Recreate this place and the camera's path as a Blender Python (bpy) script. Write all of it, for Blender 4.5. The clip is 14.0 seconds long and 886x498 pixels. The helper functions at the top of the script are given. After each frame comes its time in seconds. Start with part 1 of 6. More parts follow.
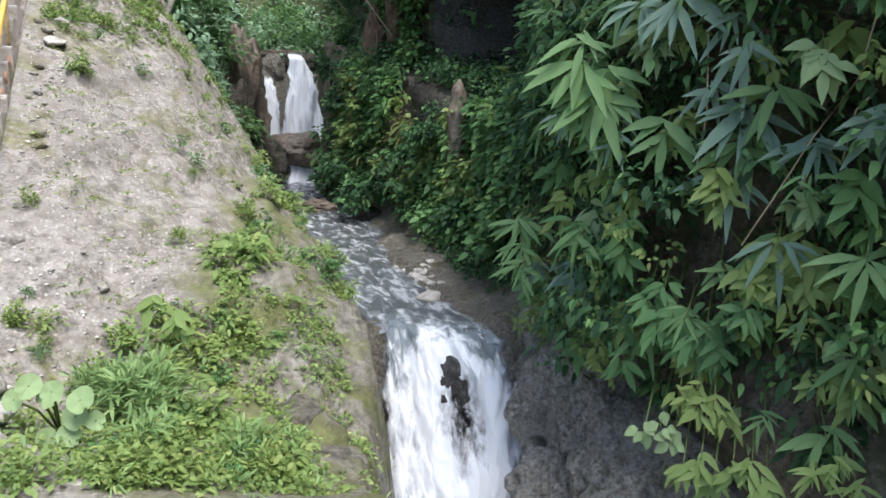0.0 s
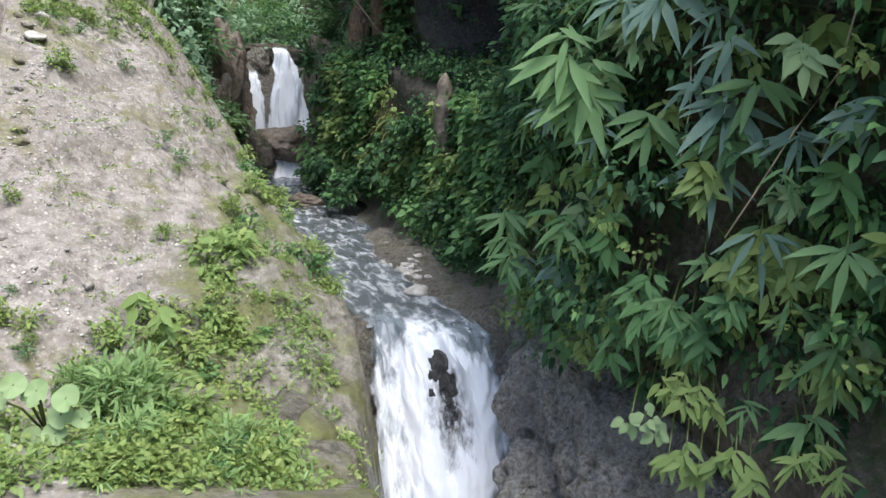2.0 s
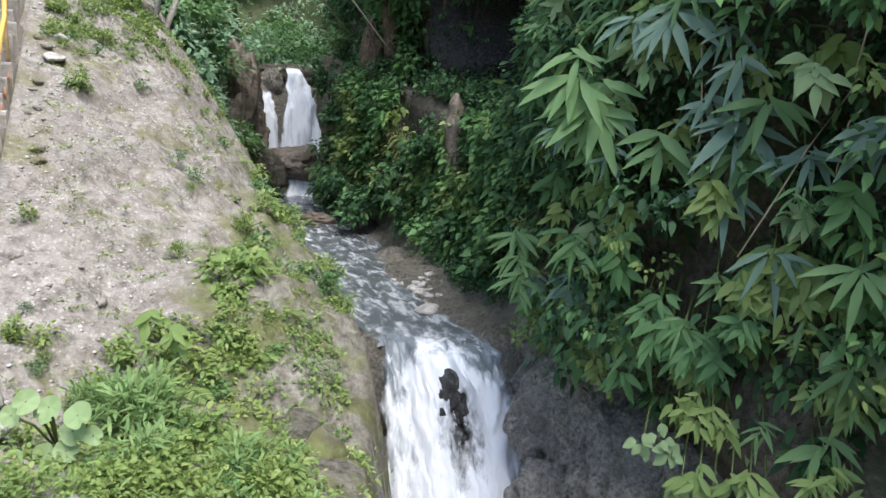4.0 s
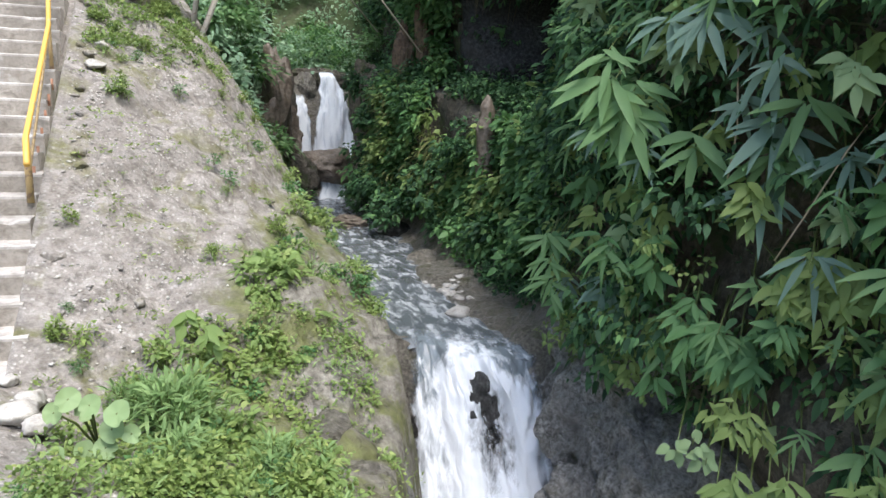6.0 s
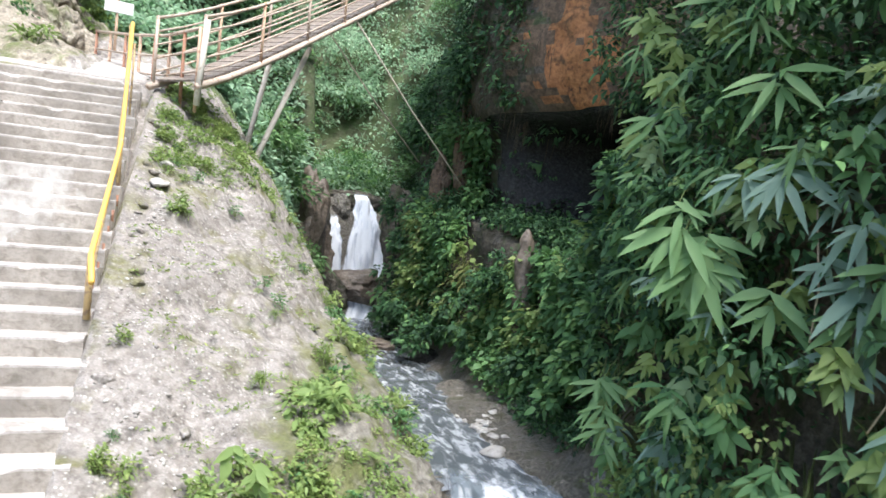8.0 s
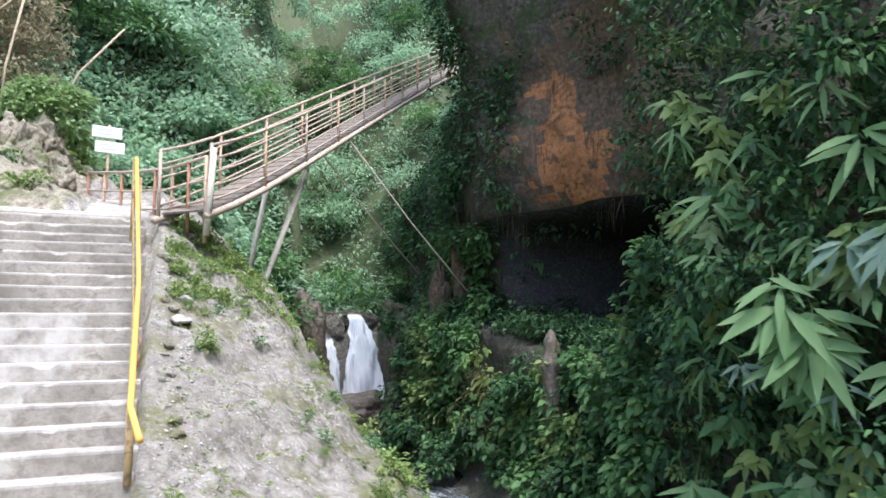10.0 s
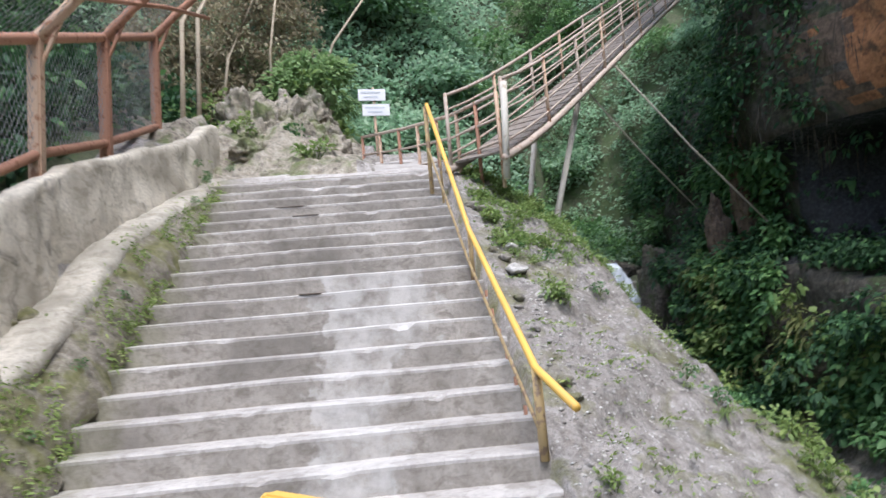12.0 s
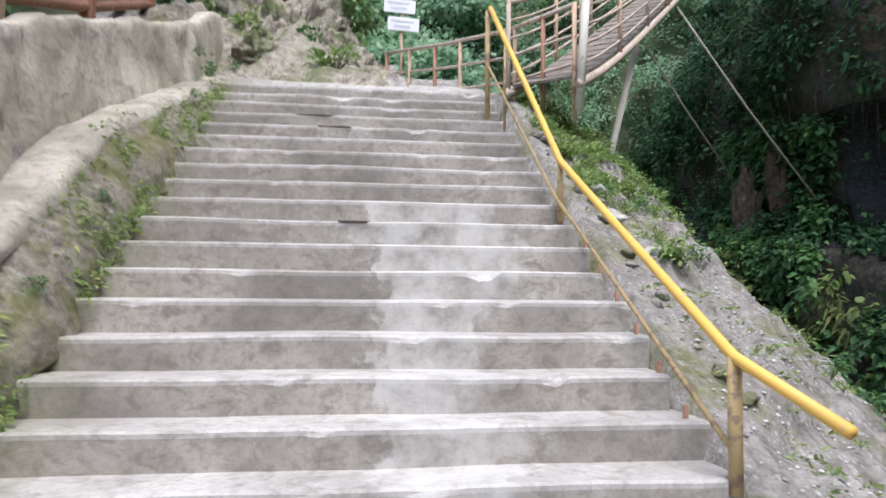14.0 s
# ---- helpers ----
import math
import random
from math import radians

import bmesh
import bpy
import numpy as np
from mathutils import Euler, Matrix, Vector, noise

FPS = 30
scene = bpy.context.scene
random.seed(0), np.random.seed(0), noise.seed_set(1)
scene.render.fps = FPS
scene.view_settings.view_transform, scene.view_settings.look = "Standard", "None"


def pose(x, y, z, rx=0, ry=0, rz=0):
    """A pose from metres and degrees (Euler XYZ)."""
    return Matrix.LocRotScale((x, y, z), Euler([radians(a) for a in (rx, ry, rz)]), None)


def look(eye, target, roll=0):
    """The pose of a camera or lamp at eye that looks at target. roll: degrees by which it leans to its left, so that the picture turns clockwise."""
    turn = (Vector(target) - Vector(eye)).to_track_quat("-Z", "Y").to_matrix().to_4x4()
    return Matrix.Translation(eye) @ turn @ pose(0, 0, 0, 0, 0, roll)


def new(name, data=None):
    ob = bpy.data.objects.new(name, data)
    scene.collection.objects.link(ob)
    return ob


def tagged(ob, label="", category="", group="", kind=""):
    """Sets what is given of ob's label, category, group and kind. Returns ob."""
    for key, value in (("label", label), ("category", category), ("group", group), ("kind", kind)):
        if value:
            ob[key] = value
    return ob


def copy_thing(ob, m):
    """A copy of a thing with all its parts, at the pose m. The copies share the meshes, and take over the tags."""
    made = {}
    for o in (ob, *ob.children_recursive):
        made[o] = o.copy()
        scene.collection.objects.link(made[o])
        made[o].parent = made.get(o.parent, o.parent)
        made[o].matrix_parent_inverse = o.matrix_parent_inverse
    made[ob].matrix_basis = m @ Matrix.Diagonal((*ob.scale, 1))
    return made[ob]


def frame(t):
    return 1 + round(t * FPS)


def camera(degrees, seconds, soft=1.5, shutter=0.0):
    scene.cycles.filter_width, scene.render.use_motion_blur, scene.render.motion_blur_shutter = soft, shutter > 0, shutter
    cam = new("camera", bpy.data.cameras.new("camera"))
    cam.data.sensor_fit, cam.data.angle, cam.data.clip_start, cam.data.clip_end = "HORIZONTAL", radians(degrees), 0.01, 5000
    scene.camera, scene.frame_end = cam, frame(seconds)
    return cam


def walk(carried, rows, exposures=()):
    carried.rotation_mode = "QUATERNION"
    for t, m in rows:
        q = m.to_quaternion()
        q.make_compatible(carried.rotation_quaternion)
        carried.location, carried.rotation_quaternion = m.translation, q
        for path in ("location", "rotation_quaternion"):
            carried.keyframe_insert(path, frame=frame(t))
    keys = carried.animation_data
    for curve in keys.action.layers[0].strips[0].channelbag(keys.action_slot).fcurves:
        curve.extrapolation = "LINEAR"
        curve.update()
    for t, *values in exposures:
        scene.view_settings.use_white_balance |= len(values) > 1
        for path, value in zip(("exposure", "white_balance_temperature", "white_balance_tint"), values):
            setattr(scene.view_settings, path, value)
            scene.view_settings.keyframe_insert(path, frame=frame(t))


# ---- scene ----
# ---------------------------------------------------------------- camera and walk
cam = camera(65.9, 14.0, soft=1.5, shutter=0.5)
ROWS = [
    (0, (1.184, -6.725, 0.637), (1.982, -4.933, 0.249), 1.9),
    (0.5, (1.175, -6.713, 0.634), (2.018, -4.941, 0.249), 2.1),
    (1, (1.181, -6.738, 0.635), (2.024, -4.97, 0.229), 1.5),
    (1.5, (1.182, -6.73, 0.64), (2.02, -4.961, 0.233), 1.6),
    (2, (1.186, -6.739, 0.646), (2.017, -4.965, 0.241), 1.7),
    (2.5, (1.178, -6.739, 0.641), (2.01, -4.964, 0.244), 1.6),
    (3, (1.183, -6.739, 0.647), (2.011, -4.96, 0.263), 2.1),
    (3.5, (1.186, -6.742, 0.646), (2.004, -4.953, 0.286), 2.0),
    (6, (1.183, -6.751, 0.651), (1.903, -4.918, 0.303), 1.3),
    (6.5, (1.173, -6.739, 0.645), (1.878, -4.909, 0.257), 3.6),
    (7, (1.1, -6.671, 0.638), (1.988, -4.914, 0.283), 6.7),
    (7.5, (0.977, -6.563, 0.733), (1.851, -4.767, 0.635), 2.5),
    (8, (0.846, -6.446, 0.774), (1.522, -4.563, 0.775), 4.6),
    (10.3, (0.092, -5.451, 0.758), (0.822, -3.619, 1.094), -2.4),
    (10.5, (-0.035, -5.3, 0.755), (0.644, -3.439, 1.03), -3.7),
    (11, (-0.361, -4.874, 0.676), (-0.065, -2.906, 0.872), -5.1),
    (11.5, (-0.612, -4.517, 0.731), (-0.633, -2.536, 1.002), -3.7),
    (12, (-0.797, -4.153, 0.755), (-0.649, -2.173, 0.994), -5.0),
    (12.5, (-1.02, -3.82, 0.85), (-0.868, -1.85, 1.16), 2.8),
    (12.7, (-1.101, -3.615, 0.766), (-1.049, -1.641, 1.083), 3.8),
    (13, (-1.261, -3.438, 0.797), (-1.046, -1.463, 1.027), 0.9),
    (13.5, (-1.43, -3.087, 0.747), (-1.212, -1.106, 0.918), -1.9),
    (14, (-1.488, -2.622, 0.772), (-1.253, -0.638, 0.875), 0.5),
]
walk(cam, [(t, look(e, g, r)) for t, e, g, r in ROWS],
     [(0, 1.35, 6500, 10), (6.5, 1.34, 6500, 10), (7.5, 1.95, 6500, 10), (8, 1.72, 6450, 10), (10.3, 1.4, 6150, 12), (11.2, 1.02, 6150, 13), (11.6, 1.08, 6150, 13), (12, 1.0, 6100, 13), (12.5, 1.24, 6100, 12), (13, 0.92, 6200, 12), (13.5, 0.76, 6300, 12), (14, 1.0, 6150, 12)])

# ---------------------------------------------------------------- world and sun
world = bpy.data.worlds.new("overcast")
scene.world = world
world.use_nodes = True
wn = world.node_tree.nodes
sky = wn.new("ShaderNodeTexSky")
sky.sky_type = "NISHITA"
sky.sun_disc = False
SUN_EL, SUN_AZ = 64.0, 172.0
sky.sun_elevation, sky.sun_rotation = radians(SUN_EL), radians(SUN_AZ)
sky.dust_density, sky.air_density, sky.ozone_density = 2.0, 1.0, 1.0
world.node_tree.links.new(sky.outputs[0], wn["Background"].inputs[0])
wn["Background"].inputs[1].default_value = 0.15
sun = new("sun", bpy.data.lights.new("sun", "SUN"))
sun.data.energy, sun.data.angle, sun.data.color = 2.0, radians(35), (1.0, 0.98, 0.95)
sa, se = radians(SUN_AZ), radians(SUN_EL)
sun.matrix_world = look((0, 0, 30), (0 - math.sin(sa) * math.cos(se), 0 - math.cos(sa) * math.cos(se), 30 - math.sin(se)))


# ---------------------------------------------------------------- materials
def material(name, rough=0.8, metal=0.0, spec=0.4):
    m = bpy.data.materials.new(name)
    m.use_nodes = True
    b = m.node_tree.nodes["Principled BSDF"]
    b.inputs["Roughness"].default_value = rough
    b.inputs["Metallic"].default_value = metal
    b.inputs["Specular IOR Level"].default_value = spec
    return m, m.node_tree.nodes, m.node_tree.links, b


def tex(n, l, scale, detail=6.0, rough=0.6, stretch=(1, 1, 1), space="Object", dist=0.0):
    c = n.new("ShaderNodeTexCoord")
    mp = n.new("ShaderNodeMapping")
    mp.inputs["Scale"].default_value = stretch
    t = n.new("ShaderNodeTexNoise")
    t.inputs["Scale"].default_value, t.inputs["Detail"].default_value = scale, detail
    t.inputs["Roughness"].default_value, t.inputs["Distortion"].default_value = rough, dist
    l.new(c.outputs[space], mp.inputs[0])
    l.new(mp.outputs[0], t.inputs["Vector"])
    return t.outputs[0]


def ramp(n, l, fac, stops):
    r = n.new("ShaderNodeValToRGB")
    els = r.color_ramp.elements
    while len(els) < len(stops):
        els.new(0.5)
    for e, (p, c) in zip(els, stops):
        e.position, e.color = p, ((*c, 1) if isinstance(c, tuple) else (c, c, c, 1))
    l.new(fac, r.inputs[0])
    return r.outputs[0]


def mix(n, l, fac, a, b, mode="MIX"):
    x = n.new("ShaderNodeMix")
    x.data_type, x.blend_type = "RGBA", mode
    for s, v in ((x.inputs[0], fac), (x.inputs[6], a), (x.inputs[7], b)):
        if isinstance(v, (int, float)):
            s.default_value = v if s.type == "VALUE" else (v, v, v, 1)
        elif isinstance(v, tuple):
            s.default_value = (*v, 1)
        else:
            l.new(v, s)
    return x.outputs[2]


def bump(n, l, b, height, strength=0.5, distance=0.02):
    k = n.new("ShaderNodeBump")
    k.inputs["Strength"].default_value, k.inputs["Distance"].default_value = strength, distance
    l.new(height, k.inputs["Height"])
    l.new(k.outputs[0], b.inputs["Normal"])


def mapr(n, l, v, a, b_):
    r = n.new("ShaderNodeMapRange")
    r.clamp = True
    r.inputs["From Min"].default_value, r.inputs["From Max"].default_value = a, b_
    l.new(v, r.inputs[0])
    return r.outputs[0]


def rock_mat(name, light, mid, dark, moss, moss_at, rough=0.9, scale=1.0, pebbles=0.0, relief=0.05, rim=None):
    """Weathered rock. rim: a second (light, mid, dark, moss, moss_at) that takes over where the mesh's "rim" value is high."""
    m, n, l, b = material(name, rough)
    big = tex(n, l, 0.9 * scale, 5)
    fine = tex(n, l, 9 * scale, 8, 0.7)
    grain = tex(n, l, 45 * scale, 4, 0.7)
    mo = tex(n, l, 1.7 * scale, 7, 0.65, dist=0.6)
    stain = tex(n, l, 3.1 * scale, 6, 0.7, (1, 1, 1), "Object", 1.0)
    pick = None
    if pebbles:
        v = n.new("ShaderNodeTexVoronoi")
        v.inputs["Scale"].default_value = 26 * scale
        c = n.new("ShaderNodeTexCoord")
        l.new(c.outputs["Object"], v.inputs["Vector"])
        sep = n.new("ShaderNodeSeparateColor")
        l.new(v.outputs["Color"], sep.inputs[0])
        pick = mix(n, l, ramp(n, l, v.outputs["Distance"], [(0.28, 1.0), (0.36, 0.0)]), 0.0,
                   ramp(n, l, sep.outputs[0], [(0.70, 0.0), (0.78, pebbles)]))

    def surface(light, mid, dark, moss, moss_at, stones):
        col = ramp(n, l, fine, [(0.36, dark), (0.49, mid), (0.62, light)])
        col = mix(n, l, ramp(n, l, big, [(0.35, 0.0), (0.65, 0.55)]), col, mid)
        col = mix(n, l, ramp(n, l, grain, [(0.35, 0.35), (0.6, 0.0)]), col, dark)
        if stones:
            col = mix(n, l, stones, col, (0.55, 0.53, 0.49))
        col = mix(n, l, ramp(n, l, mo, [(moss_at, 0.0), (moss_at + 0.12, 0.85)]), col,
                  ramp(n, l, fine, [(0.35, (moss[0] * 0.6, moss[1] * 0.6, moss[2] * 0.6)), (0.65, moss)]))
        return mix(n, l, ramp(n, l, stain, [(0.36, 0.5), (0.5, 0.0)]), col, (mid[0] * 0.55, mid[1] * 0.52, mid[2] * 0.48))

    col = surface(light, mid, dark, moss, moss_at, pick)
    if rim:
        at = n.new("ShaderNodeAttribute")
        at.attribute_name = "rim"
        s = n.new("ShaderNodeMath")
        s.operation = "MULTIPLY_ADD"
        s.inputs[1].default_value = 1.2
        l.new(tex(n, l, 4.0, 6, 0.65), s.inputs[0])
        l.new(at.outputs["Fac"], s.inputs[2])
        col = mix(n, l, mapr(n, l, s.outputs[0], 0.85, 1.25), col, surface(*rim, None))
    l.new(col, b.inputs["Base Color"])
    lump = tex(n, l, 3.6 * scale, 7, 0.62)
    bump(n, l, b, mix(n, l, 0.35, lump, mix(n, l, 0.4, fine, grain)), 0.9, relief)
    return m


def leaf_mat(name, dark, light, tip=None, trans=0.3, rough=0.55):
    m, n, l, b = material(name, rough, 0, 0.35)
    g = n.new("ShaderNodeNewGeometry")
    patch = tex(n, l, 0.8, 3)
    col = ramp(n, l, g.outputs["Random Per Island"], [(0.0, dark), (0.75, light), (1.0, tip or light)])
    col = mix(n, l, ramp(n, l, patch, [(0.35, 0.5), (0.65, 0.0)]), col, dark)
    l.new(col, b.inputs["Base Color"])
    t = n.new("ShaderNodeBsdfTranslucent")
    l.new(col, t.inputs["Color"])
    ms = n.new("ShaderNodeMixShader")
    ms.inputs[0].default_value = trans
    l.new(b.outputs[0], ms.inputs[1])
    l.new(t.outputs[0], ms.inputs[2])
    l.new(ms.outputs[0], n["Material Output"].inputs[0])
    return m


M_EDGE = rock_mat("mossy_bank_rock", (0.33, 0.31, 0.27), (0.20, 0.185, 0.155), (0.07, 0.065, 0.055), (0.15, 0.17, 0.05), 0.45, relief=0.12)
M_SLOPE = rock_mat("bank_rock", (0.455, 0.425, 0.395), (0.305, 0.28, 0.253), (0.12, 0.108, 0.095), (0.19, 0.19, 0.07), 0.535, pebbles=0.6, relief=0.13,
                   rim=((0.35, 0.335, 0.295), (0.22, 0.205, 0.175), (0.08, 0.075, 0.062), (0.17, 0.19, 0.06), 0.45))
M_WET = rock_mat("wet_rock", (0.42, 0.39, 0.34), (0.20, 0.185, 0.155), (0.05, 0.046, 0.039), (0.11, 0.12, 0.05), 0.55, rough=0.3, scale=2.2, relief=0.2)
# Paler copy of wet_rock: light lacking under the thicket is in its colour.
M_FACE_LIT = rock_mat("lit_craggy_wet_rock", (0.66, 0.645, 0.61), (0.37, 0.36, 0.335), (0.07, 0.068, 0.063), (0.13, 0.14, 0.06), 0.55, rough=0.32, scale=2.2, relief=0.2)
# Soaked rock by the water; its near-black also paints the cave's shade.
M_SOAKED_SHADE = rock_mat("soaked_rock_and_cave_shade", (0.12, 0.12, 0.12), (0.05, 0.05, 0.05), (0.02, 0.02, 0.019), (0.05, 0.06, 0.03), 0.62, rough=0.2, scale=1.6, relief=0.14)
M_CLIFF = rock_mat("cliff_rock", (0.22, 0.195, 0.155), (0.11, 0.097, 0.078), (0.03, 0.028, 0.024), (0.07, 0.10, 0.035), 0.5, relief=0.14)
M_ORANGE = rock_mat("orange_rock", (0.62, 0.29, 0.12), (0.44, 0.19, 0.08), (0.07, 0.045, 0.035), (0.11, 0.08, 0.05), 0.53)
M_BROWN = rock_mat("brown_rock", (0.27, 0.185, 0.12), (0.16, 0.11, 0.075), (0.035, 0.03, 0.025), (0.07, 0.075, 0.04), 0.56)
M_SOIL = rock_mat("forest_soil", (0.17, 0.18, 0.11), (0.11, 0.125, 0.07), (0.045, 0.05, 0.03), (0.10, 0.15, 0.06), 0.45)
M_OUTCROP = rock_mat("outcrop_rock", (0.56, 0.51, 0.42), (0.36, 0.32, 0.25), (0.07, 0.06, 0.05), (0.15, 0.19, 0.06), 0.5, relief=0.16)
M_BANK = rock_mat("mossy_rubble", (0.36, 0.33, 0.27), (0.23, 0.205, 0.16), (0.08, 0.07, 0.055), (0.17, 0.17, 0.06), 0.46, scale=1.6)
M_STONE = rock_mat("grey_stone", (0.62, 0.6, 0.56), (0.48, 0.46, 0.42), (0.26, 0.24, 0.22), (0.2, 0.2, 0.12), 0.7)
M_BOULDER = rock_mat("brown_boulder", (0.30, 0.25, 0.20), (0.17, 0.138, 0.108), (0.06, 0.05, 0.04), (0.09, 0.1, 0.04), 0.66, rough=0.5)


def concrete_mat(name, light, mid, dark, moss_edge=False, worn=None, plaster=False):
    m, n, l, b = material(name, 0.88)
    big = tex(n, l, 1.1, 6, 0.6)
    st = tex(n, l, 2.6, 6, 0.6, (1, 1, 0.35))
    fine = tex(n, l, 28, 6, 0.7)
    col = ramp(n, l, big, [(0.32, dark), (0.5, mid), (0.66, light)])
    col = mix(n, l, ramp(n, l, st, [(0.48, 0.0), (0.62, 0.7 if plaster else 0.45)]), col, dark)
    col = mix(n, l, ramp(n, l, fine, [(0.32, 0.6), (0.55, 0.0)]), col, dark)
    grime = tex(n, l, 7, 5, 0.65, (1, 1, 1.6), dist=0.8)
    col = mix(n, l, ramp(n, l, grime, [(0.34, 0.6), (0.52, 0.0)]), col, (dark[0] * 0.7, dark[1] * 0.68, dark[2] * 0.64))
    c = n.new("ShaderNodeTexCoord")
    sx = n.new("ShaderNodeSeparateXYZ")
    l.new(c.outputs["Object"], sx.inputs[0])
    wob = tex(n, l, 3.5, 4, 0.6)
    ma = n.new("ShaderNodeMath")
    ma.operation = "MULTIPLY_ADD"
    ma.inputs[1].default_value = 0.9
    l.new(wob, ma.inputs[0])
    l.new(sx.outputs[0], ma.inputs[2])
    if moss_edge:
        k = ramp(n, l, mapr(n, l, ma.outputs[0], -2.75, -2.2), [(0.0, 0.7), (1.0, 0.0)])
        col = mix(n, l, k, col, (0.16, 0.16, 0.07))
    if worn:
        inner = mapr(n, l, ma.outputs[0], worn[0] - 0.03, worn[0] + 0.03)
        outer = mapr(n, l, ma.outputs[0], worn[1] + 0.03, worn[1] - 0.03)
        blot = ramp(n, l, tex(n, l, 5, 5, 0.6), [(0.38, 0.1), (0.62, 0.7)])
        col = mix(n, l, mix(n, l, 1.0, mix(n, l, 1.0, inner, outer, "MULTIPLY"), blot, "MULTIPLY"), col, (0.57, 0.55, 0.52))
    if plaster:
        hole = tex(n, l, 4.2, 3, 0.5, (1, 1, 1), dist=1.2)
        col = mix(n, l, ramp(n, l, hole, [(0.62, 0.0), (0.7, 0.6)]), col, (0.2, 0.18, 0.15))
    l.new(col, b.inputs["Base Color"])
    bump(n, l, b, mix(n, l, 0.5, fine, st), 0.7 if plaster else 0.5, 0.04 if plaster else 0.015)
    return m


# Step concrete made darker for risers: their shade is painted in.
RISER_SHADE = ((0.41, 0.375, 0.33), (0.33, 0.30, 0.262), (0.19, 0.172, 0.147))
M_RISER = concrete_mat("stained_shaded_riser_concrete", *RISER_SHADE, moss_edge=True)
M_RISERW = concrete_mat("worn_shaded_riser_concrete", *RISER_SHADE, moss_edge=True, worn=(-1.0, -0.05))
M_RISERN = concrete_mat("scuffed_shaded_riser_concrete", *RISER_SHADE, moss_edge=True, worn=(-0.95, -0.42))
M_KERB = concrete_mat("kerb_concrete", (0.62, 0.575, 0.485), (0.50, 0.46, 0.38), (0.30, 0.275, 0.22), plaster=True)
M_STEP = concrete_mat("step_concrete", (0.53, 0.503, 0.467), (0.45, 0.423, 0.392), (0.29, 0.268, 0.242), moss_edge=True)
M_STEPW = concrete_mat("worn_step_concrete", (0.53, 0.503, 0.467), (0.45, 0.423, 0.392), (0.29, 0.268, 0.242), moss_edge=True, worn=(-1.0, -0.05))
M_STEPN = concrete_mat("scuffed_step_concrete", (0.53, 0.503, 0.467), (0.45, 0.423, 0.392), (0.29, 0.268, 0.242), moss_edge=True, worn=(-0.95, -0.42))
M_PLASTER = concrete_mat("old_plaster", (0.76, 0.70, 0.58), (0.64, 0.585, 0.475), (0.40, 0.36, 0.285), plaster=True)


def paint_mat(name, paint, rust, wear=0.6, rough=0.5, metal=0.0, scale=14, stretch=(1, 1, 1)):
    m, n, l, b = material(name, rough, metal)
    t = tex(n, l, scale, 6, 0.65, stretch)
    big = tex(n, l, scale * 0.2, 3, 0.5, stretch)
    col = mix(n, l, ramp(n, l, big, [(0.3, 0.0), (0.7, 0.4)]), paint, (paint[0] * 0.7, paint[1] * 0.7, paint[2] * 0.75))
    col = mix(n, l, ramp(n, l, t, [(wear, 0.0), (wear + 0.06, 0.9)]), col, rust)
    l.new(col, b.inputs["Base Color"])
    bump(n, l, b, t, 0.25, 0.004)
    return m


M_YELLOW = paint_mat("yellow_paint", (0.80, 0.48, 0.105), (0.46, 0.35, 0.22), 0.6)
M_YPALE = paint_mat("faded_yellow_paint", (0.50, 0.36, 0.17), (0.26, 0.18, 0.12), 0.52)
M_RUST = paint_mat("rusty_steel", (0.42, 0.22, 0.14), (0.24, 0.11, 0.065), 0.55, 0.8)
M_RUSTPALE = paint_mat("faded_orange_paint", (0.60, 0.42, 0.29), (0.33, 0.16, 0.09), 0.55, 0.75)
M_WIRE = paint_mat("galvanised_wire", (0.24, 0.245, 0.24), (0.14, 0.10, 0.08), 0.55, 0.7, 0.0)
M_BAMBOO = paint_mat("dry_bamboo", (0.45, 0.37, 0.26), (0.22, 0.17, 0.11), 0.58, 0.7, 0, 8, (1, 1, 6))
M_BRIDGE = paint_mat("weathered_bridge_steel", (0.50, 0.41, 0.33), (0.30, 0.19, 0.13), 0.56, 0.75)
M_DECK = paint_mat("grey_deck_boards", (0.27, 0.235, 0.20), (0.16, 0.12, 0.09), 0.5, 0.85)
M_STRUT = paint_mat("pale_weathered_pole", (0.62, 0.58, 0.49), (0.38, 0.32, 0.24), 0.58, 0.8)
M_CABLE = paint_mat("steel_cable", (0.40, 0.36, 0.29), (0.2, 0.16, 0.12), 0.6, 0.7)
M_WHITE = paint_mat("white_sign_paint", (0.8, 0.8, 0.8), (0.6, 0.6, 0.58), 0.72)
M_BAR = paint_mat("faded_lettering", (0.56, 0.59, 0.61), (0.5, 0.5, 0.5), 0.7)
M_STEM = paint_mat("green_stem", (0.13, 0.17, 0.05), (0.16, 0.12, 0.06), 0.6)

# Darkest leaf tone is lowered to paint in the shade between leaves.
L_DEEP = leaf_mat("deep_green_gap_shade_leaves", (0.018, 0.05, 0.022), (0.07, 0.17, 0.068), (0.19, 0.36, 0.12), 0.25, 0.65)
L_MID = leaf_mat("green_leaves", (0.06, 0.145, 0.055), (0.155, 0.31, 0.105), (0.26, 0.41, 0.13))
L_BRIGHT = leaf_mat("bright_green_leaves", (0.15, 0.23, 0.07), (0.30, 0.42, 0.14), (0.43, 0.50, 0.19), 0.4)
L_YELLOW = leaf_mat("yellow_green_leaves", (0.17, 0.25, 0.07), (0.31, 0.41, 0.13), (0.43, 0.48, 0.17), 0.4)
L_BAMBOO = leaf_mat("bamboo_leaves", (0.11, 0.22, 0.085), (0.215, 0.365, 0.15), (0.30, 0.45, 0.20), 0.4)
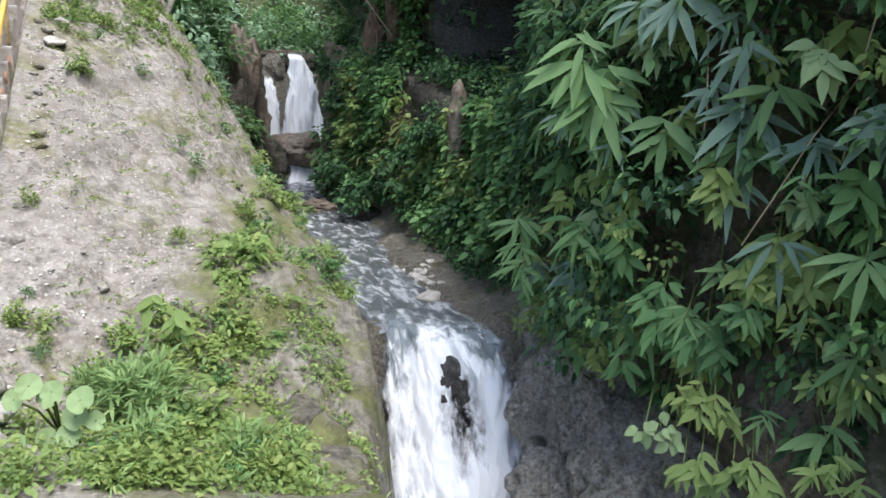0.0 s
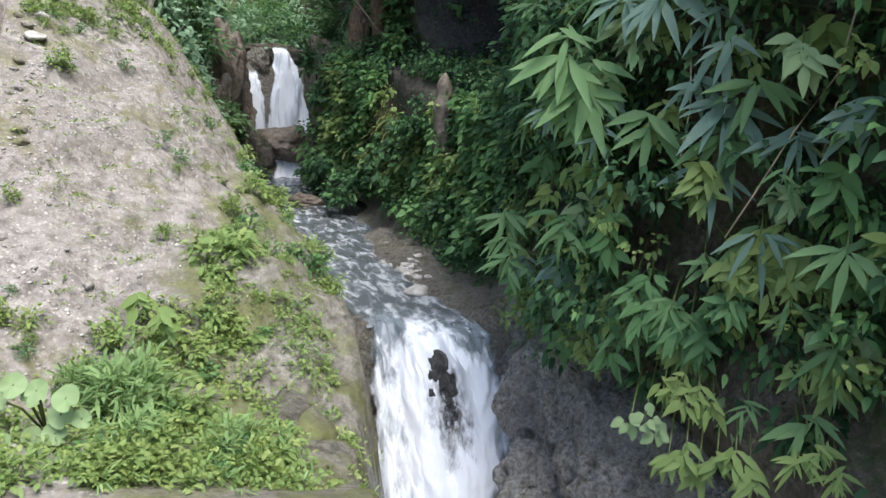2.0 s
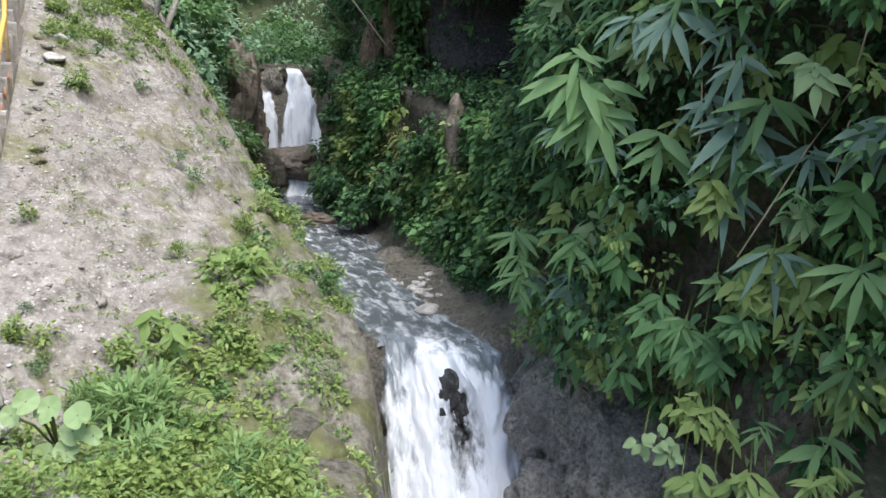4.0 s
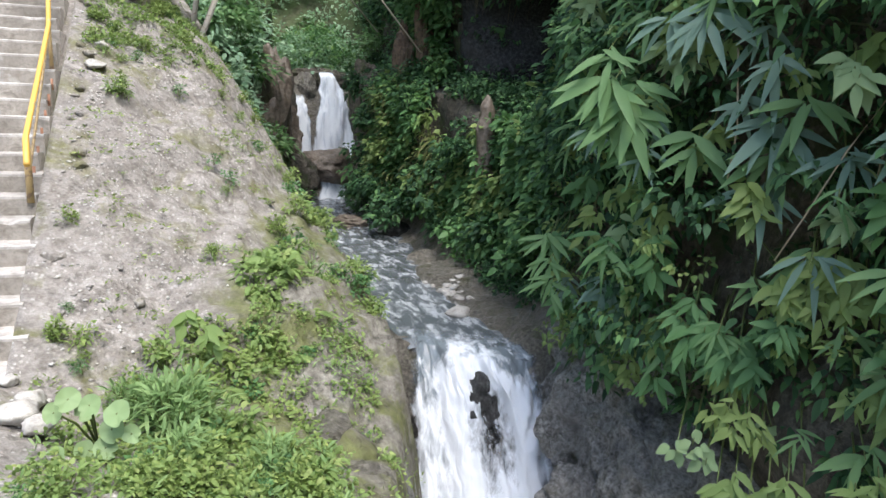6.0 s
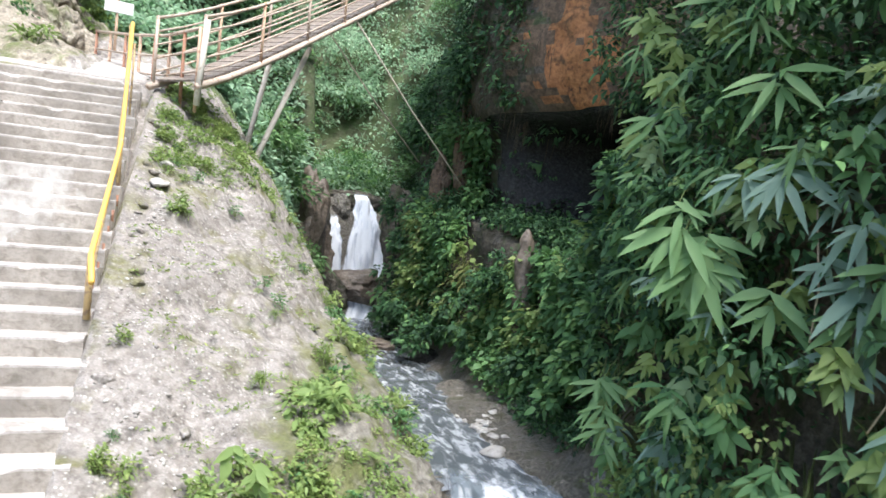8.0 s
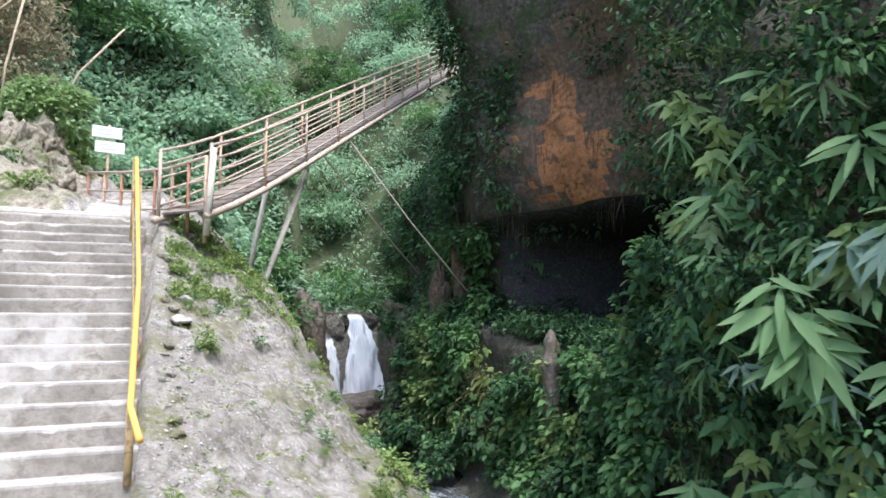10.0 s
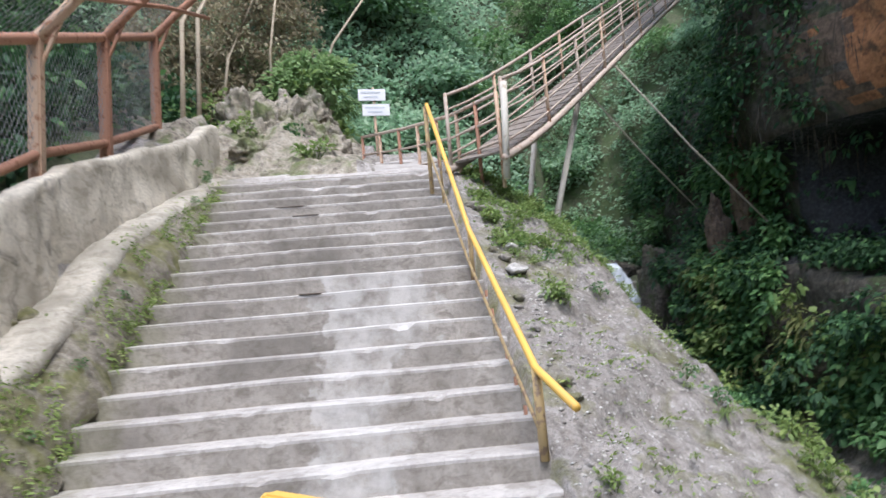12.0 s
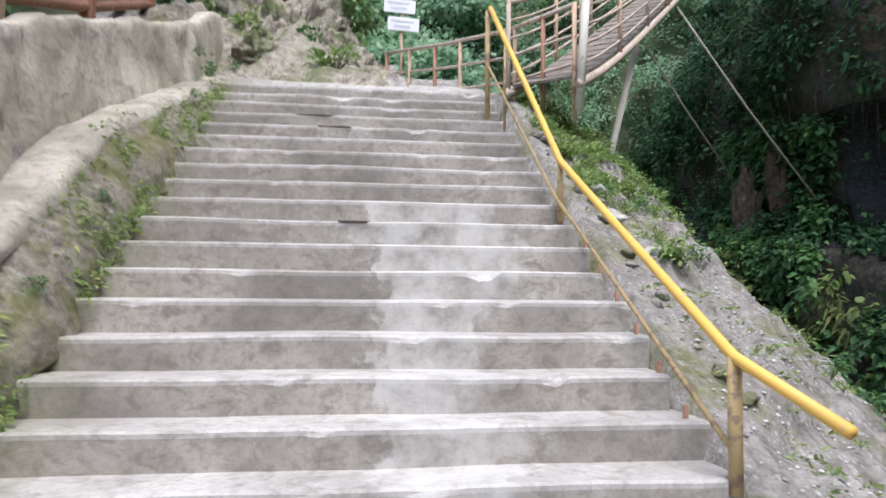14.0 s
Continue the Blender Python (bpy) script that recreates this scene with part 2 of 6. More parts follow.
L_GREY = leaf_mat("bluish_bamboo_leaves", (0.11, 0.20, 0.145), (0.225, 0.34, 0.265), (0.35, 0.45, 0.37), 0.35)
L_ROUND = leaf_mat("pale_round_leaves", (0.20, 0.30, 0.13), (0.34, 0.46, 0.23), (0.38, 0.50, 0.26))
# Paler and bluer than near leaves: haze painted into the leaf colour.
L_FAR_HAZE = leaf_mat("haze_tinted_distant_leaves", (0.25, 0.40, 0.26), (0.40, 0.58, 0.39), (0.52, 0.66, 0.46), 0.45, 0.85)
L_DRY = leaf_mat("dry_hanging_roots", (0.05, 0.04, 0.025), (0.11, 0.085, 0.055))
L_GRASS = leaf_mat("light_grass_leaves", (0.16, 0.27, 0.10), (0.31, 0.45, 0.18), (0.42, 0.52, 0.22), 0.4, 0.6)
# Sunshine on the outcrop bush is put into these lighter leaf colours.
L_SUNNY = leaf_mat("sunlit_bush_leaves", (0.18, 0.29, 0.12), (0.31, 0.44, 0.19), (0.41, 0.50, 0.24), 0.5, 0.7)
L_OLIVE = leaf_mat("olive_fern_leaves", (0.09, 0.12, 0.04), (0.19, 0.21, 0.07), (0.30, 0.30, 0.12))
L_BRUSH = leaf_mat("dry_brush_leaves", (0.22, 0.19, 0.12), (0.40, 0.34, 0.23), (0.40, 0.43, 0.24), 0.4, 0.8)


def water_mat(name, foam_lo, foam_hi, stretch, scale, deep, ragged=False):
    m, n, l, b = material(name, 0.12, 0, 0.5)
    t = tex(n, l, scale, 7, 0.6, stretch, "Object", 0.4)
    if ragged:
        foam = n.new("ShaderNodeAttribute")
        foam.attribute_name = "foam"
        s = n.new("ShaderNodeMath")
        s.operation = "ADD"
        l.new(foam.outputs["Fac"], s.inputs[0])
        l.new(t, s.inputs[1])
        t = s.outputs[0]
    f = ramp(n, l, t, [(foam_lo, 0.0), (foam_hi, 1.0)])
    l.new(mix(n, l, f, deep, (0.84, 0.88, 0.93)), b.inputs["Base Color"])
    l.new(ramp(n, l, f, [(0.0, 0.12), (1.0, 0.7)]), b.inputs["Roughness"])
    bump(n, l, b, t, 0.5, 0.05)
    if ragged:
        thin = n.new("ShaderNodeAttribute")
        thin.attribute_name = "thickness"
        s = n.new("ShaderNodeMath")
        s.operation = "ADD"
        l.new(thin.outputs["Fac"], s.inputs[0])
        l.new(tex(n, l, 9, 6, 0.7, (1.4, 1.0, 0.5)), s.inputs[1])
        l.new(mapr(n, l, s.outputs[0], 0.52, 0.95), b.inputs["Alpha"])
    return m


M_POOL = water_mat("foaming_pool", 0.3, 0.52, (1.5, 1.0, 1.0), 2.4, (0.3, 0.34, 0.37))
M_FALL = water_mat("falling_water", 0.40, 0.62, (2.6, 1.4, 0.6), 2.6, (0.20, 0.235, 0.26), True)
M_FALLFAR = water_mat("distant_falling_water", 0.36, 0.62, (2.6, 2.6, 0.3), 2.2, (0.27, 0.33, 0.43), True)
M_STREAM = water_mat("stream_water", 0.47, 0.86, (2.4, 0.9, 1.0), 2.6, (0.10, 0.115, 0.125))


# ---------------------------------------------------------------- mesh helpers
def link_mesh(name, verts, faces, mat, smooth=True):
    me = bpy.data.meshes.new(name)
    me.from_pydata([tuple(v) for v in verts], [], [tuple(f) for f in faces])
    me.materials.append(mat)
    if smooth:
        me.polygons.foreach_set("use_smooth", [True] * len(me.polygons))
    me.update()
    return new(name, me)


def child(ob, parent, label=""):
    ob.parent = parent
    if parent.type == "EMPTY":
        ob.matrix_parent_inverse = Matrix.Translation(-parent.location)
    return tagged(ob, label) if label else ob


def part(name, bm, mat, parent, label="", smooth=False):
    me = bpy.data.meshes.new(name)
    bm.to_mesh(me)
    bm.free()
    me.materials.append(mat)
    if smooth:
        me.polygons.foreach_set("use_smooth", [True] * len(me.polygons))
    ob = new(name, me)
    return child(ob, parent, label) if parent else ob


def thing(name, label, category, at=(0, 0, 0), group="", kind=""):
    e = new(name)
    e.empty_display_size = 0.2
    e.location = at
    return tagged(e, label, category, group, kind)


def tube(bm, pts, radii, sides=8, caps=True):
    """A tapered pipe along the points, added to bm."""
    pts = [Vector(p) for p in pts]
    if not isinstance(radii, (list, tuple)):
        radii = [radii] * len(pts)
    rings = []
    for i, p in enumerate(pts):
        d = (pts[min(i + 1, len(pts) - 1)] - pts[max(i - 1, 0)]).normalized()
        a = d.orthogonal().normalized() if abs(d.z) > 0.95 else d.cross(Vector((0, 0, 1))).normalized()
        b = d.cross(a)
        rings.append([bm.verts.new(p + radii[i] * (a * math.cos(2 * math.pi * k / sides) + b * math.sin(2 * math.pi * k / sides))) for k in range(sides)])
    for r, s in zip(rings, rings[1:]):
        for k in range(sides):
            bm.faces.new((r[k], r[(k + 1) % sides], s[(k + 1) % sides], s[k]))
    if caps:
        bm.faces.new(rings[0][::-1])
        bm.faces.new(rings[-1])
    return bm


def pipe(name, pts, radii, mat, parent, label="", sides=8):
    bm = tube(bmesh.new(), pts, radii, sides)
    bmesh.ops.recalc_face_normals(bm, faces=bm.faces)
    return part(name, bm, mat, parent, label, True)


def box(name, size, at, mat, parent, label="", bevel=0.006, rz=0.0, tilt=0.0):
    bm = bmesh.new()
    bmesh.ops.create_cube(bm, size=1.0, matrix=Matrix.Diagonal((*size, 1)))
    bmesh.ops.bevel(bm, geom=bm.edges[:], offset=bevel, segments=2, affect="EDGES")
    bm.transform(Matrix.Translation(at) @ Euler((0, tilt, rz)).to_matrix().to_4x4())
    return part(name, bm, mat, parent, label)


RNG = np.random.default_rng(7)


def fbm(p, scale, octaves=4):
    """Fractal noise at an array of points."""
    out = np.empty(len(p))
    for i, q in enumerate(p):
        out[i] = noise.fractal(Vector(q) * scale, 1.0, 2.0, octaves)
    return out


def leaf_arrays(base, way, normal, length, width, droop):
    """Folded leaves: five points and four triangles each."""
    n = len(base)
    way = way / np.linalg.norm(way, axis=1, keepdims=True)
    side = np.cross(way, normal)
    side /= np.linalg.norm(side, axis=1, keepdims=True) + 1e-9
    up = np.cross(side, way)
    L, W = length[:, None], width[:, None]
    down = np.array([0, 0, 1.0])
    a = base + way * L * 0.30 - down * (L * droop * 0.10) + up * W * 0.10
    c = base + way * L * 0.66 - down * (L * droop * 0.45) + up * W * 0.08
    tip = base + way * L - down * (L * droop)
    v = np.stack([base, a + side * W * 0.46, a - side * W * 0.46, c + side * W * 0.40, c - side * W * 0.40, tip], 1).reshape(-1, 3)
    o = (np.arange(n) * 6)[:, None]
    f = np.concatenate([o + np.array([0, 2, 1]), o + np.array([1, 2, 4]), o + np.array([1, 4, 3]), o + np.array([3, 4, 5])], 0)
    return v, f


def leaf_object(name, sets, mat):
    vs, fs, k = [], [], 0
    for v, f in sets:
        vs.append(v)
        fs.append(f + k)
        k += len(v)
    v, f = np.concatenate(vs), np.concatenate(fs)
    me = bpy.data.meshes.new(name)
    me.vertices.add(len(v))
    me.vertices.foreach_set("co", v.astype(np.float32).ravel())
    me.loops.add(f.size)
    me.loops.foreach_set("vertex_index", f.astype(np.int32).ravel())
    me.polygons.add(len(f))
    me.polygons.foreach_set("loop_start", np.arange(0, f.size, 3, dtype=np.int32))
    me.update(calc_edges=True)
    me.validate()
    me.materials.append(mat)
    return new(name, me)


def unit(a):
    return a / (np.linalg.norm(a, axis=-1, keepdims=True) + 1e-9)


def clumps(centres, outs, radius, per, length, width, droop=0.35, flat=0.6, rng=RNG, lean=0.8):
    """Leaf clumps: per leaves in a soft ball round each centre, facing outwards and drooping."""
    n = len(centres)
    d = unit(rng.normal(size=(n, per, 3)))
    r = radius[:, None, None] * rng.uniform(0.25, 1.0, (n, per, 1)) ** 0.6
    base = centres[:, None] + d * r * np.array([1, 1, flat])
    way = unit(d * 0.7 + outs[:, None] * lean + rng.normal(size=d.shape) * 0.45 + np.array([0, 0, -0.15]))
    nor = unit(np.array([0, 0, 1.0]) + outs[:, None] * 0.5 + rng.normal(size=d.shape) * 0.35)
    L = length * rng.uniform(0.6, 1.3, n * per)
    return leaf_arrays(base.reshape(-1, 3), way.reshape(-1, 3), nor.reshape(-1, 3), L, L * width * rng.uniform(0.8, 1.2, n * per), droop)


# ---------------------------------------------------------------- the lie of the land
RISE, TREAD, STEP_W = 0.17, 0.28, 3.03
GROUND_Z = -1.02


def ip(y, *pairs):
    ys, vs = zip(*sorted(pairs))
    return np.interp(y, ys, vs)


def smax(a, b, k):
    h = np.clip(0.5 + 0.5 * (a - b) / k, 0, 1)
    return b * (1 - h) + a * h + k * h * (1 - h)


def smooth(a, b, x):
    t = np.clip((x - a) / (b - a), 0, 1)
    return t * t * (3 - 2 * t)


def base_z(y):
    return ip(y, (-40, GROUND_Z), (-1.68, GROUND_Z), (4.73, 2.87), (8.1, 3.92), (14, 5.6), (22, 9))


def bed_z(y):
    return ip(y, (40, 3.0), (18.0, 2.0), (17.5, 1.9), (17.2, -0.6), (16.2, -0.75), (15.7, -1.75), (12, -1.9), (8.5, -2.03), (4.5, -2.12), (1.95, -2.36), (1.8, -2.75), (1.6, -3.5), (1.35, -4.35), (0.5, -4.5), (-2, -4.6), (-14, -4.9), (-60, -5.2))


def left_x(y):
    return ip(y, (22, 5.6), (17.2, 5.2), (13, 5.0), (8.7, 4.62), (4.5, 4.22), (1.75, 4.18), (0.6, 3.75), (-2, 3.6), (-6, 3.0), (-14, 2.6))


def right_x(y):
    return ip(y, (22, 7.2), (17.2, 7.2), (13, 6.3), (8.5, 6.0), (4.8, 5.25), (2.9, 5.3), (1.6, 5.45), (0.9, 5.6), (0.2, 5.55), (-2, 5.3), (-6, 4.6), (-14, 4.2))


def bank_x(y):
    return ip(y, (30, 9.5), (22, 8.2), (17.2, 7.5), (14, 6.9), (11, 6.8), (8.5, 7.2), (6, 7.4), (4.5, 7.3), (2.5, 6.7), (0.8, 6.1), (-1, 5.9), (-4, 5.6), (-8, 5.2), (-14, 5.0), (-30, 5.5))


def face_x(y):
    return ip(y, (30, 10.5), (22, 9.2), (17, 8.6), (13, 8.3), (9.5, 8.4), (8, 9.2), (6, 10.2), (3.5, 10.6), (1.5, 8.6), (-4, 8.2), (-14, 8.0), (-30, 8.5))


def shelf_z(y):
    return ip(y, (30, 3.5), (17, 2.6), (12, 2.0), (9, 1.55), (6, 0.95), (3.5, 0.85), (1.4, 5.5), (-4, 6.0), (-30, 6.0))


def lip_shift(x, y):
    """How far downstream the right end of the lip of the lower fall lies."""
    return 0.8 * np.clip(x - 4.22, 0, 1.35) * smooth(4.6, 2.4, y) * smooth(-2.5, 0.0, y)


def land(x, y):
    """Height of the ground sheet."""
    x, y = np.broadcast_arrays(np.asarray(x, float), np.asarray(y, float))
    b = base_z(y)
    xs = np.clip(x, 0, 60)
    yy = np.clip(y, -0.5, 9.0)
    near = smooth(-2.0, -4.5, y)
    drop = (0.28 * xs + 0.06 * xs ** 2 + 0.043 * xs ** 2 * yy) * (1 - near) + near * 0.10 * np.clip(xs - 0.6, 0, 9)
    edge = ip(y, (30, 4.4), (9, 3.5), (2, 3.4), (0, 3.2), (-1, 3.05), (-2, 2.68), (-3, 2.36), (-4, 2.24), (-7, 2.1), (-14, 1.9))
    drop = drop + 5.5 * np.clip(x - edge, 0, 60)
    z = b - drop
    y_bed = y + lip_shift(x, y)
    bed = bed_z(y_bed) - 0.25 * np.clip(1 - ((x - (left_x(y) + right_x(y)) / 2) / 0.9) ** 2, 0, 1)
    z = smax(z, bed, 0.25)
    bar = np.clip(x - right_x(y), 0, 60)
    rise = 0.10 * bar + 0.9 * np.clip(x - right_x(y) - ip(y, (12, 0.3), (6, 0.6), (4.5, 1.3), (2.9, 1.0), (1.6, 0.1), (-14, 0.1)), 0, 60)
    z = np.where(x > right_x(y), np.minimum(bed_z(y_bed) + rise, shelf_z(y)), z)
    # hillside to the left of the stairs
    out = np.clip(-x - 3.75, 0, 400)
    lift = 0.62 * smooth(-3.35, -3.75, x) * smooth(-0.8, 0.6, y) * smooth(7.2, 6.2, y)
    left = b + lift + np.where(out > 0, 0.25 * np.minimum(out, 2.0) + 1.15 * np.clip(out - 2.0, 0, 60), 0) * smooth(-6, 0.5, y)
    z = np.where(x < -3.35, left, z)
    # the outcrop between the wall and the signpost
    oc = np.exp(-(((x + 2.9) / 1.3) ** 2 + ((y - 9.2) / 2.4) ** 2))
    z = z + 1.2 * oc * smooth(5.2, 7.0, y) * smooth(-1.0, -1.9, x)
    # the far hillsides
    back = np.clip(y - ip(x, (-60, 9), (-6, 11.5), (0, 13.0), (4.2, 14.0), (5.0, 21.0), (8, 21.0), (12, 16), (60, 12)), 0, 400)
    z = z + 1.35 * np.minimum(back, 24) * smooth(0, 3, back)
    rgt = np.clip(x - 13, 0, 400)
    z = z + 1.2 * np.minimum(rgt, 22)
    beh = np.clip(-y - 16, 0, 400)
    z = z + 0.4 * np.minimum(beh, 30)
    return z


def axis(lo, hi, step, reach):
    a = list(np.arange(lo, hi + 1e-6, step))
    d, s = step, []
    while d < reach:
        s.append(d)
        d *= 1.22
    return np.array([lo - q for q in s[::-1]] + a + [hi + q for q in s])


def build_ground():
    xs, ys = axis(-4.6, 8.4, 0.085, 500), axis(-7, 19, 0.10, 500)
    X, Y = np.meshgrid(xs, ys)
    Z = land(X, Y)
    P = np.stack([X.ravel(), Y.ravel(), Z.ravel()], 1)
    rough = ((P[:, 0] > 0.02) | (P[:, 0] < -3.2) | (P[:, 1] > 4.8)) & (np.abs(P[:, 0]) < 60) & (np.abs(P[:, 1]) < 60)
    amp = np.where((P[:, 0] > 0.02) & (P[:, 1] > -3), np.clip(P[:, 0] / 0.6, 0, 1), np.where(P[:, 1] > 4.8, np.clip((P[:, 1] - 4.8) / 3, 0, 1), 0.5))
    amp = np.where(P[:, 1] < -3, 0.25, amp)
    idx = np.nonzero(rough)[0]
    n1 = fbm(P[idx] * [1, 1, 0.8], 1.1, 5)
    n2 = fbm(P[idx] + 31.7, 0.45, 2)
    n3 = fbm(P[idx] * [0.7, 1.6, 1] + 5.1, 2.4, 4)
    P[idx, 2] += amp[idx] * (0.13 * n1 + 0.15 * n2 * np.clip(P[idx, 0] / 1.5, 0, 1) + 0.15 * (0.4 - np.abs(n3)))
    n4 = fbm(P[idx] * [0.5, 1.0, 3.0] + 2.2, 1.5, 4)
    P[idx, 2] += np.clip(P[idx, 0] * 2, 0, 1) * amp[idx] * 0.10 * np.round(n4 * 4) / 4
    crag = (P[idx, 1] > 5.2) * (P[idx, 1] < 12) * (P[idx, 0] < -1.0) * (P[idx, 0] > -5)
    P[idx, 2] += crag * 0.22 * (0.6 - np.abs(n3)) + crag * 0.25 * n1
    P[idx, 0] += amp[idx] * 0.08 * n2 * np.clip(P[idx, 0] - 0.6, 0, 1)
    under = (P[:, 0] > -3.3) & (P[:, 0] < 0.06) & (P[:, 1] > -1.8) & (P[:, 1] < 4.75)
    P[under, 2] -= 0.32
    nx, ny = len(xs), len(ys)
    q = (np.arange(ny - 1)[:, None] * nx + np.arange(nx - 1)).ravel()
    F = np.stack([q, q + 1, q + nx + 1, q + nx], 1)
    ob = link_mesh("ground", P, F, M_SLOPE)
    for m in (M_WET, M_SOIL, M_OUTCROP):
        ob.data.materials.append(m)
    cx, cy = P[F].mean(1)[:, 0], P[F].mean(1)[:, 1]
    cz = P[F].mean(1)[:, 2]
    wob = 0.25 * np.sin(cy * 3.1) + 0.2 * np.sin(cy * 7.3 + 1)
    wet = (cx > left_x(cy) - 0.35 + 0.5 * wob) | ((cx > 2.5) & (cy < 0.2) & (cz < -2.6 + 0.5 * wob))
    far = (cy > 11.5) & (cx < 4.6) | (cx < -4.2) | (cx > 7) | (cy > 20)
    out = (cy > 5.0) & (cy < 11.5) & (cx < -1.2) & (cx > -5.5)
    rim = (P[:, 0] - ip(P[:, 1], (12, 2.9), (4, 2.85), (1.5, 2.4), (-1, 1.5), (-4, 1.0), (-6, 1.9))) / 1.1 + 0.5
    ob.data.attributes.new("rim", "FLOAT", "POINT").data.foreach_set("value", np.clip(rim, -1, 1.2).astype(np.float32))
    ob.data.polygons.foreach_set("material_index", np.where(out, 3, np.where(far, 2, np.where(wet, 1, 0))).astype(np.int32))
    return tagged(ob, "rocky gorge ground with gravelly bank and wet stream bed", "ground", kind="structure")


build_ground()


def cliff_point(y, z):
    """The right-hand rock face: bank below, shelf, recess and overhang above."""
    sh, bx, fx = shelf_z(y), bank_x(y), face_x(y)
    low = bx + 0.22 * np.clip(z + 1.5, 0, 20) * (1 - 0.5 * smooth(2, 5, y))
    t = smooth(-0.15, 0.25, z - sh)
    x = low * (1 - t) + np.maximum(fx, low) * t
    cave = smooth(4.2, 5.2, y) * smooth(9.9, 8.9, y) * smooth(4.15, 3.55, z) * t
    x = x + 6.5 * cave
    over = smooth(3.4, 5.0, z) * smooth(3.0, 4.5, y) * smooth(12.5, 10.5, y)
    x = x - 1.15 * over
    x = x + 0.6 * np.clip(z - 6.5, 0, 30) * smooth(10.5, 13.5, y) + 0.15 * np.clip(z - 7, 0, 30)
    # Added high overhang, only there to keep sky light off cave and cliff.
    x = x - 0.6 * np.clip(z - 7.4, 0, 5) * smooth(1.5, 3.5, y) * smooth(11.0, 8.8, y)
    return x


def build_cliff():
    ys = np.concatenate([np.arange(-30, -9, 1.0), np.arange(-9, 20, 0.16), np.arange(20, 40, 1.0)])
    zs = np.concatenate([np.arange(-5.2, 8.0, 0.16), np.arange(8, 20, 0.6)])
    Y, Z = np.meshgrid(ys, zs)
    X = cliff_point(Y, Z)
    P = np.stack([X.ravel(), Y.ravel(), Z.ravel()], 1)
    n1, n2 = fbm(P, 0.9, 5), fbm(P + 17.3, 0.33, 3)
    P[:, 0] += 0.22 * n1 + 0.4 * n2
    P[:, 1] += 0.2 * n2
    nx, ny = len(ys), len(zs)
    q = (np.arange(ny - 1)[:, None] * nx + np.arange(nx - 1)).ravel()
    F = np.stack([q, q + nx, q + nx + 1, q + 1], 1)
    ob = link_mesh("cliff", P, F, M_CLIFF)
    ob.data.materials.append(M_ORANGE)
    ob.data.materials.append(M_BROWN)
    ob.data.materials.append(M_SOAKED_SHADE)
    c = P[F].mean(1)
    wob = 1.6 * fbm(c + 3.3, 1.3, 5)
    brown = (c[:, 2] > 3.7 + 0.4 * wob) & (c[:, 2] < 8.6 + wob) & (c[:, 1] > 4.2 + 0.6 * wob) & (c[:, 1] < 8.3 + 0.5 * wob)
    org = brown & (c[:, 2] > 4.2 + 0.5 * wob) & (c[:, 2] < 6.6 + 0.8 * wob) & (c[:, 1] > 6.5 + 0.5 * wob) & (c[:, 1] < 7.9 + 0.4 * wob)
    # Cave faces: the dark of the recess is put into their colour.
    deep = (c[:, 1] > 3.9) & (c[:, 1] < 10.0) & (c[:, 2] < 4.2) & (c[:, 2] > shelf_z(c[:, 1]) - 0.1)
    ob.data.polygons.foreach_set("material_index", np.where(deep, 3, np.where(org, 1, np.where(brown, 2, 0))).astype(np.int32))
    return tagged(ob, "dark mossy rock cliff with a cave and orange overhang", "cliff", kind="structure")


build_cliff()


# ---------------------------------------------------------------- water
def build_stream():
    """The stream between the two falls and the pool below."""
    for name, y0, y1, label in (("water_stream", 1.93, 15.75, "clear shallow stream rippling over stones"),
                                ("water_pool", -14.0, 0.75, "white churning pool below the falls")):
        ys, us = np.arange(y0, y1 + 0.05, 0.12), np.linspace(-0.2, 1.2, 22)
        Y, U = np.meshgrid(ys, us, indexing="ij")
        U = 0.5 + (U - 0.5) * (1 - 0.2 * smooth(3.2, 1.8, Y) * (y0 > 0))
        X = left_x(Y) + (right_x(Y) - left_x(Y)) * U
        Z = bed_z(Y) + 0.03
        if y0 > 0:
            Y = Y - lip_shift(X, Y)
        P = np.stack([X.ravel(), Y.ravel(), Z.ravel()], 1)
        P[:, 2] += 0.035 * fbm(P * [1.6, 1, 1], 2.2, 4)
        nx, ny = len(us), len(ys)
        q = (np.arange(ny - 1)[:, None] * nx + np.arange(nx - 1)).ravel()
        F = np.stack([q, q + 1, q + nx + 1, q + nx], 1)
        tagged(link_mesh(name, P, F, M_POOL if y0 < 0 else M_STREAM), label, "water", kind="structure")


